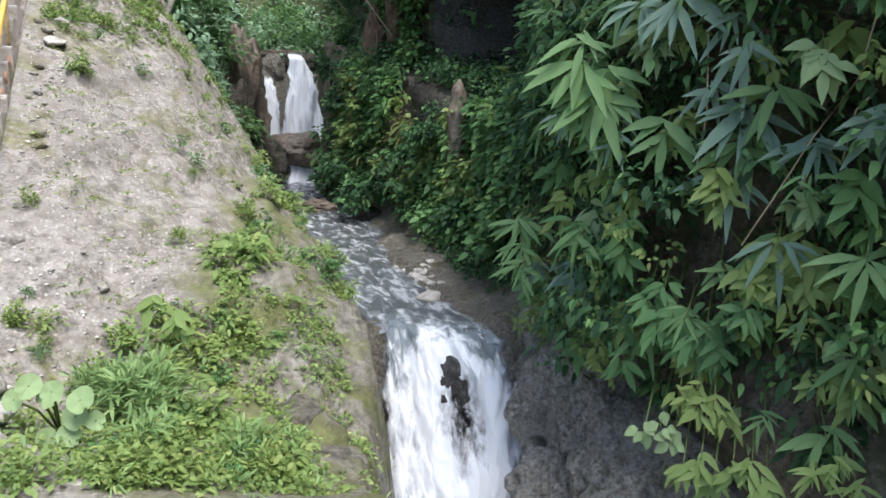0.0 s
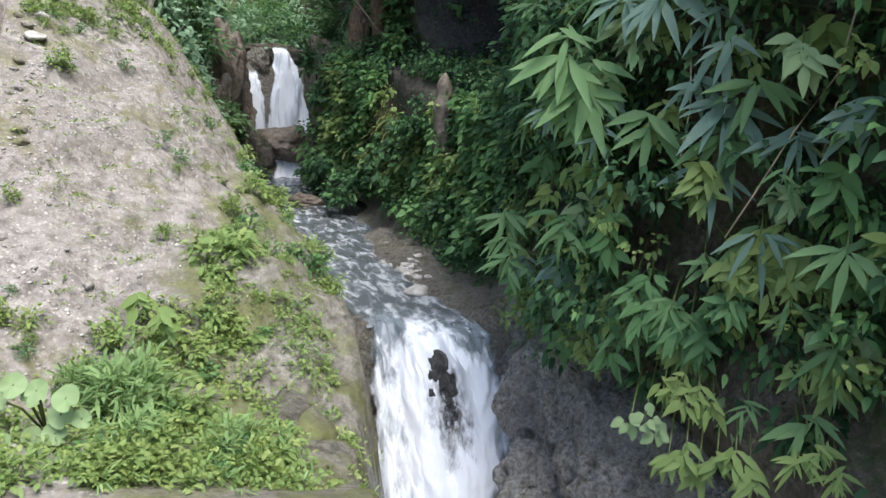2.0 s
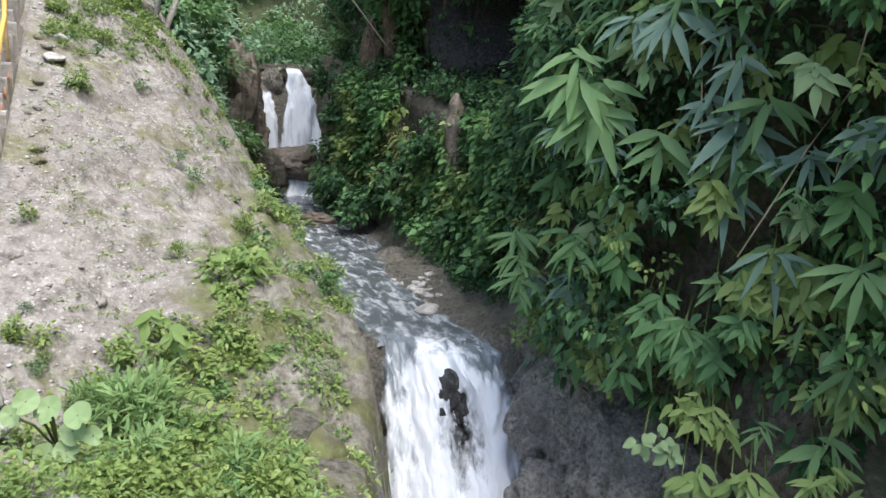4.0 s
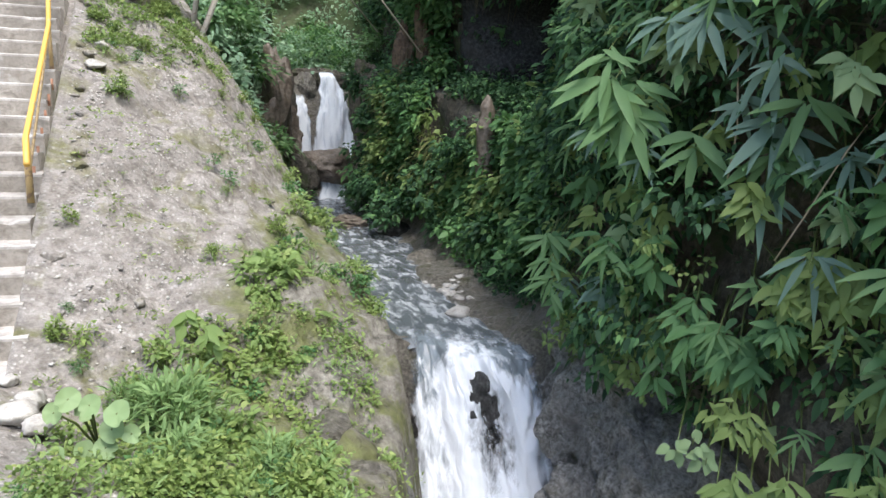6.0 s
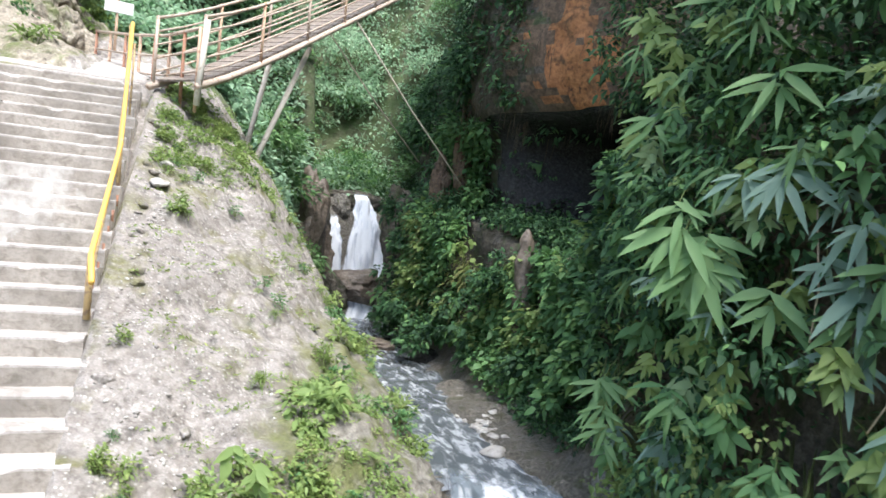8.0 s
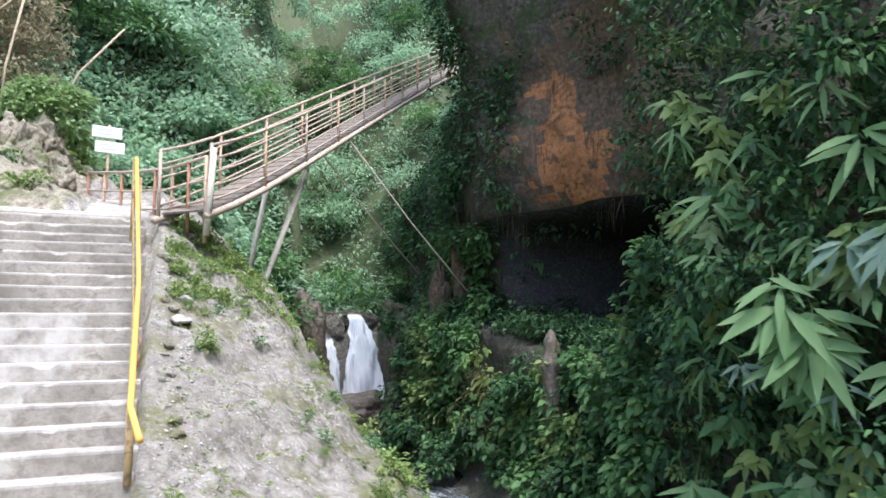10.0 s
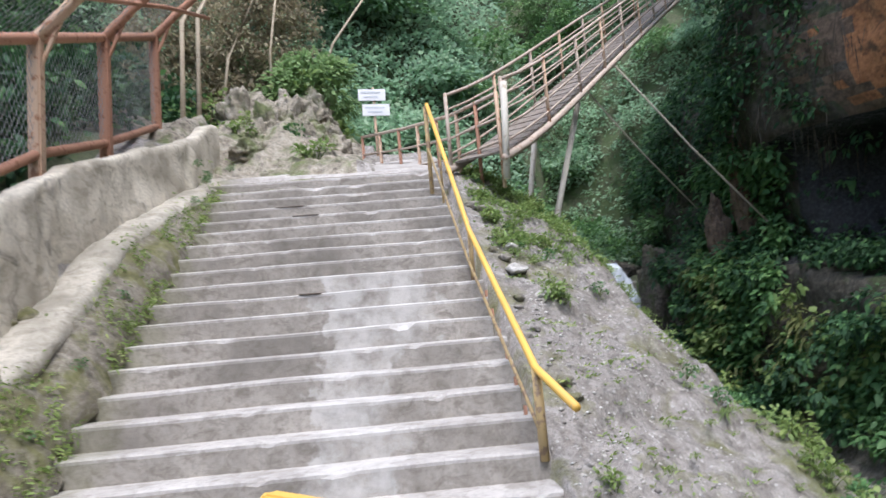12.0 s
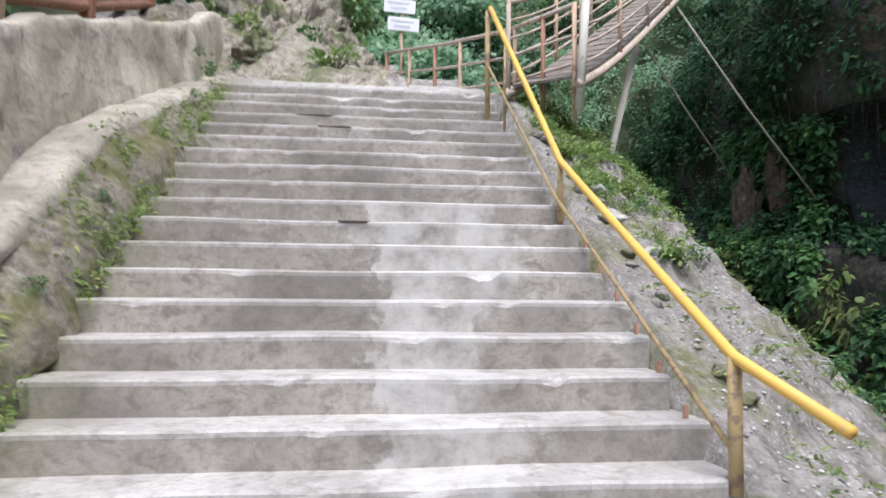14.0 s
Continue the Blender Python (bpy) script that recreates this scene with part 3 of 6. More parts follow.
def fall_sheet(name, parent, lines, mat, label, nz=40, nx=26, bulge=0.12, part_at=None, lip=0.0):
    """A sheet of water through rows of (left end, right end); lip is how glassy its head is."""
    t = np.linspace(0, 1, len(lines))
    L = np.array([(*p, *q) for p, q in lines])
    tt = np.linspace(0, 1, nz)
    rows = np.stack([np.interp(tt, t, L[:, k]) for k in range(6)], 1)
    V, thick, foam = [], [], []
    for r, row in enumerate(rows):
        a, b = Vector(row[:3]), Vector(row[3:])
        calm = float(smooth(0.0, 0.22, tt[r])) * 0.9 + 0.1
        side = (b - a).normalized()
        front = Vector((side.y, -side.x, 0)).normalized()
        ra = 0.1 * calm * noise.fractal(Vector((a.z * 1.6, 3.0, a.x)), 1.0, 2.0, 4)
        rb = 0.1 * calm * noise.fractal(Vector((b.z * 1.7, 9.0, b.x)), 1.0, 2.0, 4)
        for k in range(nx):
            u = k / (nx - 1)
            p = a.lerp(b, u) + side * (ra * (1 - u) + rb * u)
            j = noise.fractal(Vector((p.x * 3.5, 7.1, p.z * 0.7)), 1.0, 2.0, 4)
            k2 = 1.3 * noise.fractal(Vector((p.x * 9, 2.1, p.z * 3.5)), 1.0, 2.0, 4)
            th = min(1.0, 7 * min(u, 1 - u), 0.05 + 3.2 * tt[r])
            fo = 0.12 - lip * float(smooth(0.62, 0.2, tt[r] + 0.09 * j))
            push = bulge * math.sin(math.pi * u) + bulge * 1.1 * j + 0.022 * k2
            if part_at:
                hx, hz, rx, rz = part_at
                ring = math.hypot((p.x - hx) / rx, (p.z - hz) / rz)
                th = min(th, max(0.0, 0.5 * ring - 0.06 + 0.2 * j + 0.04 * k2))
                fo += 0.42 * math.exp(-((ring - 1.5) / 0.45) ** 2) * (0.4 + 0.6 * float(smooth(-2.0, -2.6, p.z)))
                push += 0.10 * math.exp(-((ring - 1.6) / 0.6) ** 2)
            V.append(tuple(p + front * (calm * push) + side * 0.03 * k2 + Vector((0, 0, 0.02 * k2 * calm))))
            thick.append(th)
            foam.append(fo)
    F = [(r * nx + k, r * nx + k + 1, (r + 1) * nx + k + 1, (r + 1) * nx + k) for r in range(nz - 1) for k in range(nx - 1)]
    ob = link_mesh(name, V, F, mat)
    ob.data.attributes.new("thickness", "FLOAT", "POINT").data.foreach_set("value", thick)
    ob.data.attributes.new("foam", "FLOAT", "POINT").data.foreach_set("value", foam)
    return child(ob, parent, label)


def level(rows):
    """Rows of (y, z, x_left, x_right) as pairs of ends."""
    return [((a, y, z), (b, y, z)) for y, z, a, b in rows]


build_stream()
lower = thing("waterfall", "broad white waterfall dropping over dark rock", "waterfall", (4.8, 1.4, -2.4))
fall_sheet("water_sheet", lower, [((4.26, 2.4, -2.22), (5.5, 1.45, -2.22)), ((4.19, 1.95, -2.31), (5.56, 0.95, -2.34)), ((4.08, 1.6, -2.7), (5.6, 0.7, -2.72)),
                                  ((3.96, 1.3, -3.3), (5.66, 0.5, -3.2)), ((3.86, 1.05, -3.9), (5.5, 0.25, -3.8)), ((3.76, 0.8, -4.55), (5.2, 0.05, -4.5))],
           M_FALL, "foaming white water", 100, 100, 0.11, (4.88, -3.28, 0.26, 0.56), 0.26)
bm = bmesh.new()
bmesh.ops.create_icosphere(bm, subdivisions=4, radius=1.0, matrix=Matrix.Translation((4.86, 1.18, -3.25)) @ Matrix.Diagonal((0.36, 0.34, 0.72, 1)))
for v in bm.verts:
    v.co += v.normal * 0.12 * noise.fractal(v.co * 4.5, 1.0, 2.0, 5)
part("wet_rock", bm, M_SOAKED_SHADE, lower, "dark wet rock splitting the water", True)
upper = thing("waterfall", "narrow white waterfall falling into a rocky cleft", "waterfall", (6.2, 17.3, -0.5))
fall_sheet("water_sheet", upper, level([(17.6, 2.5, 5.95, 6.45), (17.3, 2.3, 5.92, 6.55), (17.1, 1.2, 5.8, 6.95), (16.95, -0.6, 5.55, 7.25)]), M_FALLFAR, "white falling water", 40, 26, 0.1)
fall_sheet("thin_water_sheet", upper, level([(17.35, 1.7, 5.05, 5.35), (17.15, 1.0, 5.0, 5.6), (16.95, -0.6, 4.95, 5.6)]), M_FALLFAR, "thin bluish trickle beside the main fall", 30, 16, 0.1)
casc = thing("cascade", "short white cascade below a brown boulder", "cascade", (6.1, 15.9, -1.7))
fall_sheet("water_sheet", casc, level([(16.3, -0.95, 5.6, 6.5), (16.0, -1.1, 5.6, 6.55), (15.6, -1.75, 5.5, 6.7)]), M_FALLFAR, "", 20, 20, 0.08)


def rock(name, at, size, mat, label, category="rock", group="", seed=0, rough=0.22, sub=3):
    bm = bmesh.new()
    bmesh.ops.create_icosphere(bm, subdivisions=sub, radius=1.0)
    cut = random.Random(seed * 13 + 5)
    planes = [(Vector((cut.gauss(0, 1), cut.gauss(0, 1), cut.gauss(0, 1))).normalized(), cut.uniform(0.62, 0.85)) for _ in range(9)]
    for v in bm.verts:
        for p, d in planes:
            over = v.co.dot(p) - d
            if over > 0:
                v.co -= p * over * 0.9
        q = v.co * 1.6 + Vector((seed * 3.7, seed * 1.3, 0))
        v.co *= 1 + rough * (0.5 * noise.fractal(q, 1.0, 2.0, 5) + 0.45 * (0.35 - abs(noise.noise(q * 1.9))) + (0.22 * (0.3 - abs(noise.noise(q * 5.3))) if sub > 4 else 0.0))
    bm.transform(Matrix.Translation(at) @ Euler((0, 0, seed)).to_matrix().to_4x4() @ Matrix.Diagonal((*size, 1)))
    ob = part(name, bm, mat, None, "", True)
    return tagged(ob, label, category, group)


rock("boulder", (5.85, 15.95, -0.75), (1.15, 0.62, 0.6), M_BOULDER, "wet brown boulder wedged below the upper waterfall", "boulder", "", 3, 0.5, 5)
for q, sz, mt, sd in (((4.15, 16.6, 0.8), (0.8, 0.8, 1.9), M_CLIFF, 21), ((5.45, 17.7, 1.9), (0.42, 0.4, 0.55), M_WET, 22), ((4.9, 18.0, 1.4), (0.6, 0.5, 1.2), M_WET, 23), ((7.45, 17.0, 0.8), (0.5, 0.7, 2.0), M_CLIFF, 24), ((6.3, 18.6, 2.3), (1.6, 0.5, 0.5), M_CLIFF, 25), ((7.2, 15.2, -0.9), (0.7, 1.0, 1.2), M_CLIFF, 26), ((4.75, 15.0, -1.0), (0.6, 0.9, 0.8), M_CLIFF, 27)):
    rock("rock", q, sz, mt, "rugged mossy rock beside the upper waterfall", "rock", "", sd, 0.4, 5)
for q, sz, sd in (((4.15, 15.4, 1.3), (0.45, 0.6, 1.7), 81), ((3.75, 15.1, 0.4), (0.5, 0.6, 1.2), 82), ((4.55, 15.9, 0.3), (0.42, 0.5, 1.0), 83)):
    rock("rock", q, sz, M_BOULDER, "bare brown rock face beside the upper waterfall", "rock", "", sd, 0.6, 5)
rock("boulder", (4.75, 15.7, -0.8), (0.6, 0.6, 0.5), M_BOULDER, "brown wet boulder beside the upper waterfall", "boulder", "", 5)
rock("rock", (5.45, 10.9, -1.9), (0.6, 0.4, 0.24), M_BOULDER, "brown rock at the edge of the stream", "rock", "", 8, 0.6, 5)
rock("rock", (5.22, 2.8, -2.2), (0.24, 0.2, 0.13), M_STONE, "pale flat stone in the stream shallows", "rock", "", 4)
rock("rock", (7.15, 4.5, -1.85), (0.3, 0.2, 0.14), M_BOULDER, "tan flat stone below the shrubs", "rock", "", 6)
rock("rock", (6.25, 0.9, -2.75), (0.5, 0.6, 0.6), M_WET, "dark wet rock beside the lower falls", "rock", "", 9, 0.4, 5)
rock("rock", (6.45, 0.0, -3.1), (0.65, 0.8, 0.95), M_WET, "dark wet rock beside the lower falls", "rock", "", 10, 0.45, 5)
for q, sz, sd in (((5.98, 0.0, -2.9), (0.72, 0.8, 1.12), 71), ((6.05, -0.75, -2.75), (0.6, 0.7, 1.0), 76), ((5.95, -2.0, -3.2), (0.8, 0.95, 1.0), 72), ((6.35, 0.8, -2.7), (0.6, 0.7, 0.85), 73), ((5.6, -0.7, -3.8), (0.55, 0.75, 0.75), 74), ((5.95, -1.1, -2.9), (0.6, 0.7, 0.8), 75)):
    rock("rock", q, sz, M_FACE_LIT, "craggy dark wet rock face beside the lower falls", "rock", "", sd, 0.55, 6)
rock("rock", (6.3, 9.4, -1.95), (0.42, 0.4, 0.3), M_SOAKED_SHADE, "dark rock at the foot of the bank", "rock", "", 12)
rock("rock", (2.8, -0.3, -2.5), (0.4, 0.55, 0.55), M_EDGE, "mossy wet rock below the bank", "rock", "", 15, 0.4, 4)
for q, sz, sd in (((2.25, -2.45, -1.95), (0.35, 0.3, 0.25), 41), ((2.25, -2.2, -2.05), (0.3, 0.35, 0.3), 42), ((1.95, -2.8, -1.7), (0.3, 0.25, 0.2), 43), ((2.45, -1.5, -2.3), (0.3, 0.4, 0.4), 44), ((2.15, -1.75, -1.72), (0.3, 0.22, 0.16), 45)):
    rock("rock", q, sz, M_WET, "grey wet rock on the lower bank", "rock", "lower bank rocks", sd, 0.4, 4)
for q, sz, sd in (((-2.3, 7.3, 3.8), (0.5, 0.4, 0.5), 51), ((-3.0, 7.6, 4.15), (0.45, 0.4, 0.6), 52), ((-2.5, 8.3, 4.6), (0.5, 0.4, 0.65), 53), ((-3.4, 8.6, 4.9), (0.5, 0.45, 0.7), 54), ((-1.9, 8.2, 4.2), (0.45, 0.4, 0.45), 55), ((-2.9, 6.8, 3.75), (0.4, 0.4, 0.3), 56), ((-2.05, 7.7, 4.2), (0.35, 0.3, 0.55), 57), ((-2.75, 7.9, 4.6), (0.35, 0.3, 0.6), 58), ((-1.65, 7.6, 3.9), (0.35, 0.3, 0.35), 59), ((-2.2, 8.8, 5.0), (0.45, 0.4, 0.5), 60)):
    rock("rock", q, sz, M_OUTCROP, "jagged weathered rock on the outcrop", "rock", "outcrop rocks", sd, 0.85, 5)
rock("rock", (7.25, 12.0, 2.3), (0.28, 0.3, 0.95), M_BROWN, "brown rock column on the shelf", "rock", "", 61, 0.8, 5)
rock("rock", (7.7, 11.4, 3.3), (0.3, 0.35, 1.2), M_BROWN, "brown rock column on the shelf", "rock", "", 62, 0.8, 5)
rock("rock", (2.2, -1.9, -1.95), (0.4, 0.45, 0.3), M_EDGE, "grey rock among the ferns on the bank", "rock", "", 16)
rock("rock", (2.42, -0.9, -1.9), (0.4, 0.6, 0.35), M_EDGE, "grey rock among the ferns on the bank", "rock", "", 17)
for i in range(130):
    v = random.gauss(0, 0.55)
    x, y = 5.62 + 0.2 * v + 0.12 * random.gauss(0, 1), 4.4 + v
    s = 0.035 + 0.06 * random.random() ** 1.5
    rock("stone", (x, y, float(land(x, y)) + s * 0.45), (s * 1.3, s, s * 0.7), M_STONE, "pale grey stone on a gravel bar by the stream", "stone", "gravel bar stones", i, 0.25, 2)
for i in range(16):
    x, y = 0.2 + 2.6 * random.random(), -1.4 + 8.0 * random.random()
    s = 0.025 + 0.04 * random.random() ** 2
    rock("stone", (x, y, float(land(x, y)) + s * 0.1), (s * 1.3, s, s * 0.8), M_SLOPE, "small pale stone lying on the gravelly bank", "stone", "bank stones", i + 50, 0.45, 3)
for x, y, s in ((0.38, 2.3, 0.1), (0.42, 2.75, 0.09), (0.5, 1.9, 0.08)):
    rock("stone", (x, y, float(land(x, y)) + s * 0.25), (s * 1.2, s, s * 0.6), M_STONE, "flat grey stone stacked beside the stairs", "stone", "stacked stones", int(y * 10), 0.4, 4)


# ---------------------------------------------------------------- stairs
stairs = thing("staircase", "wide worn concrete outdoor staircase with mossy edge", "staircase", (-1.5, 0, GROUND_Z), kind="structure")


def step_part(k):
    """One tread with its riser; the nosing is worn uneven."""
    z, y = RISE * k, TREAD * k
    xr = ip(k, (-6, 0.16), (0, 0.05), (16, -0.12)) + 0.03 * math.sin(k * 2.1)
    xl = -3.12 + 0.04 * math.sin(k * 1.7)
    depth = 0.62 if k < 16 else 1.1
    n = 44
    V, F = [], []
    for i in range(n + 1):
        x = xl + (xr - xl) * i / n
        w = noise.fractal(Vector((x * 1.6, k * 5.3, 0)), 1.0, 2.0, 4)
        c = max(0.0, noise.noise(Vector((x * 4.5, k * 3.1, 4.0))) - 0.35) * 0.08
        yy, zz = y + 0.022 * w, z + 0.012 * noise.noise(Vector((x * 0.9, k, 9)))
        V += [(x, yy + 0.012, zz - RISE - 0.16), (x, yy + 0.006, zz - 0.03 - c), (x, yy + 0.006 + c, zz - 0.010 - c * 0.6),
              (x, yy + 0.022 + c, zz - c * 0.3), (x, yy + 0.16, zz + 0.002), (x, yy + depth, zz), (x, yy + depth, zz - RISE - 0.16)]
    for i in range(n):
        for j in range(6):
            a = i * 7 + j
            F.append((a, a + 7, a + 8, a + 1))
    F += [tuple(range(7)), tuple(range(n * 7 + 6, n * 7 - 1, -1))]
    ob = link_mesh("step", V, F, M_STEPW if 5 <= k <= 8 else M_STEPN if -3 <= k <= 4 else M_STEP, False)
    # Front faces take the shade-darkened concrete, tops the lighter one.
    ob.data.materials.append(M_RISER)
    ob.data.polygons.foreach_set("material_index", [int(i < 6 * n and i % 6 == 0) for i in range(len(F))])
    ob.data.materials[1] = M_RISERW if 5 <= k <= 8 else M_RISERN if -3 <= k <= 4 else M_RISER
    return child(ob, stairs)


for k in range(-6, 18):
    step_part(k)
V, F = [], []
ys = np.linspace(4.95, 8.8, 40)
xs = np.linspace(-3.1, 0.0, 24)
for y in ys:
    for x in xs:
        V.append((x + 0.1 * math.sin(y), y, float(base_z(y)) + 0.03 - 0.25 * (y < 5.0) + 0.03 * noise.fractal(Vector((x, y, 0)) * 1.3, 1, 2, 4)))
for i in range(len(ys) - 1):
    for j in range(len(xs) - 1):
        a = i * len(xs) + j
        F.append((a, a + 1, a + len(xs) + 1, a + len(xs)))
tagged(link_mesh("pavement", V, F, M_STEP), "trodden earth and concrete path above the stairs", "path", kind="structure")
for x, y, s in ((-1.95, 4.0, 0.24), (-1.75, 3.72, 0.2), (-1.55, 2.0, 0.13)):
    k = math.floor(y / TREAD)
    rock("stone", (x, TREAD * k + 0.02, RISE * k + 0.0), (s, 0.03, 0.012), M_BOULDER, "dark broken chip of concrete on a step edge", "stone", "chips", 0, 0.2, 2)

# ---------------------------------------------------------------- hand rail beside the stairs
rail = thing("handrail", "yellow painted steel pipe handrail beside the stairs", "handrail", (0.0, 0.0, 0.0))
TOP, MIDR, LOW, END = (-0.23, 4.09, 3.58), (-0.06, 2.2, 1.68), (0.01, 0.0, 0.49), (0.10, -0.55, 0.30)
pipe("top_rail", [TOP, (-0.145, 3.15, 2.64), MIDR, (-0.025, 1.1, 1.08), LOW, END], 0.025, M_YELLOW, rail, "bright yellow top pipe", 10)
pipe("lower_rail", [(-0.25, 4.12, 3.0), (-0.1, 2.2, 1.42), (0.0, 0.03, 0.13)], 0.013, M_YPALE, rail, "thin faded lower bar")
for x, y, z0, z1, r in ((-0.25, 4.12, 2.45, 3.56, 0.026), (-0.15, 3.75, 2.25, 3.22, 0.014), (-0.06, 2.2, 1.2, 1.68, 0.022), (0.012, 0.0, -0.06, 0.49, 0.03)):
    pipe("post", [(x, y, z0), (x, y, z1)], r, M_YPALE, rail, "faded yellow post")
for k in range(1, 7):
    y = 0.28 * k + 0.1
    pipe("bracket", [(-0.01, y, RISE * k - 0.06), (-0.01, y, RISE * k + 0.06)], 0.013, M_RUST, rail, "short rusty bracket")

gate = thing("guard_rail", "yellow painted steel guard rail at the foot of the stairs", "railing", (-0.7, -2.7, GROUND_Z))
G1, G2, G3 = (-1.18, -2.2, 0.34), (-0.22, -3.0, 0.285), (-0.62, -3.42, 0.285)


def beam(name, a, b, w, h, mat, parent, label=""):
    """A square bar from a to b."""
    a, b = Vector(a), Vector(b)
    d = b - a
    bm = bmesh.new()
    bmesh.ops.create_cube(bm, size=1.0, matrix=Matrix.Diagonal((w, h, d.length, 1)))
    bmesh.ops.bevel(bm, geom=bm.edges[:], offset=min(w, h) * 0.14, segments=2, affect="EDGES")
    bm.transform(Matrix.Translation((a + b) / 2) @ d.to_track_quat("Z", "Y").to_matrix().to_4x4())
    return part(name, bm, mat, parent, label)


beam("top_bar", G1, G2, 0.05, 0.05, M_YELLOW, gate)
beam("side_bar", G2, G3, 0.05, 0.05, M_YELLOW, gate)
for g in (G1, G2, G3):
    beam("post", (g[0], g[1], GROUND_Z - 0.1), (g[0], g[1], g[2] + 0.02), 0.05, 0.05, M_YELLOW, gate)
beam("lower_bar", (G1[0], G1[1], -0.35), (G2[0], G2[1], -0.35), 0.04, 0.04, M_YELLOW, gate)

# ---------------------------------------------------------------- wall, ledge and mesh fence on the left
def wall_top(y):
    return ip(y, (-1.2, 0.75), (0.0, 1.38), (0.66, 1.77), (1.53, 2.2), (2.2, 2.55), (2.8, 2.75), (4.7, 3.45), (6.05, 4.1))


def ledge_z(y):
    return ip(y, (-0.6, 0.3), (0.25, 0.7), (1.44, 1.3), (2.2, 1.8), (3.9, 2.55), (6.1, 3.45), (7.2, 3.7))


def build_wall():
    ys = np.linspace(-0.9, 6.05, 180)
    V, F = [], []
    prof = 18
    for y in ys:
        zt = float(wall_top(y)) + 0.07 * noise.fractal(Vector((0, y * 1.8, 3)), 1, 2, 5)
        zb = float(ledge_z(y)) - 0.5
        xw = -3.5 - 0.03 * math.sin(y * 0.9) + 0.28 * float(smooth(1.5, 6.0, y))
        for j in range(prof):
            t = j / (prof - 1)
            z = zb + (zt - zb) * t
            b = 0.055 * noise.fractal(Vector((1, y * 1.8, z * 1.4)), 1, 2, 5) - 0.09 * max(0.0, noise.noise(Vector((5, (y - 0.25 * z) * 3.2, z * 0.5))) - 0.22)
            V.append((xw - 0.12 * t + b, y, z))
        V += [(xw - 0.17, y, zt + 0.035), (xw - 0.32, y, zt + 0.02), (xw - 0.36, y, zt - 0.06), (xw - 0.36, y, zb)]
    m = prof + 4
    for i in range(len(ys) - 1):
        for j in range(m - 1):
            a = i * m + j
            F.append((a, a + 1, a + m + 1, a + m))
    F += [tuple(range(m)), tuple(range((len(ys) - 1) * m + m - 1, (len(ys) - 1) * m - 1, -1))]
    tagged(link_mesh("wall_left", V, F, M_PLASTER), "stained plastered retaining wall beside the stairs", "wall", kind="structure")
    # rounded ledge at its foot
    ys = np.linspace(0.05, 7.0, 170)
    V, F, m = [], [], 16
    for y in ys:
        zc = float(ledge_z(y)) + 0.035 * noise.fractal(Vector((4, y * 2.6, 3)), 1, 2, 5)
        xc = -3.4 + 0.03 * math.sin(y * 1.7) + 0.25 * float(smooth(2, 6.0, y)) + 0.2 * float(smooth(5.6, 7.0, y))
        tp = float(smooth(-0.1, 0.6, y)) * 0.97 + 0.03
        zc -= 0.12 * (1 - tp)
        for j in range(m):
            a = 2 * math.pi * j / m
            V.append((xc - 0.04 + tp * (0.22 + 0.035 * noise.fractal(Vector((j * 0.4, y * 3, 1)), 1, 2, 4)) * math.copysign(abs(math.cos(a)) ** 0.7, math.cos(a)), y, zc - 0.13 + 0.13 * tp * math.copysign(abs(math.sin(a)) ** 0.8, math.sin(a)) + 0.02 * noise.noise(Vector((j * 2.0, y * 4, 5)))))
    for i in range(len(ys) - 1):
        for j in range(m):
            F.append((i * m + j, i * m + (j + 1) % m, (i + 1) * m + (j + 1) % m, (i + 1) * m + j))
    F += [tuple(range(m)), tuple(range((len(ys) - 1) * m + m - 1, (len(ys) - 1) * m - 1, -1))]
    tagged(link_mesh("kerb_left", V, F, M_KERB), "rounded concrete kerb along the foot of the wall", "kerb", kind="structure")
    # rubble bank under the ledge
    ys, n = np.linspace(-1.9, 6.8, 110), 9
    V, F = [], []
    for y in ys:
        zt = float(ledge_z(y)) - 0.03
        zb = float(base_z(y)) - 0.1
        for j in range(n):
            t = j / (n - 1)
            x, z = -2.93 - 0.42 * t ** 1.3, zb + (zt - zb) * t ** 0.75
            d = 0.09 * noise.fractal(Vector((x * 2, y * 2.6, z * 2.6)), 1, 2, 4)
            V.append((x + d, y, z))
    for i in range(len(ys) - 1):
        for j in range(n - 1):
            a = i * n + j
            F.append((a, a + 1, a + n + 1, a + n))
    tagged(link_mesh("embankment_left", V, F, M_BANK), "mossy rubble bank under the kerb", "bank", kind="structure")


build_wall()
fence = thing("mesh_fence", "rusty steel frame fence with chain link mesh behind the wall", "fence", (-4.0, 3.0, 2.4))
POSTS = [(0.62, 1.4), (2.25, 2.35), (3.8, 3.05), (5.55, 3.8)]


def fence_top(y):
    return 2.8 + 0.46 * y


for i, (y, z) in enumerate([(-1.0, 0.8)] + POSTS):
    zt = fence_top(y)
    mat = M_RUSTPALE if i in (0, 2) else M_RUST
    beam("post", (-4.0, y, z - 0.5), (-4.0, y, zt), 0.12, 0.12, mat, fence, "flaking orange post")
    pts = [(-4.0, y, zt - 0.12), (-3.96, y, zt + 0.02), (-3.66, y, zt + 0.33), (-3.28, y, zt + 0.66), (-3.1, y, zt + 0.95)]
    pipe("roof_rib", pts, [0.06, 0.06, 0.055, 0.05, 0.05], mat, fence, "bent orange rib leaning out over the wall", 8)
    beam("brace", (-4.0, y + 0.02, zt - 0.35), (-3.74, y + 0.02, zt + 0.24), 0.035, 0.035, mat, fence, "thin diagonal brace")
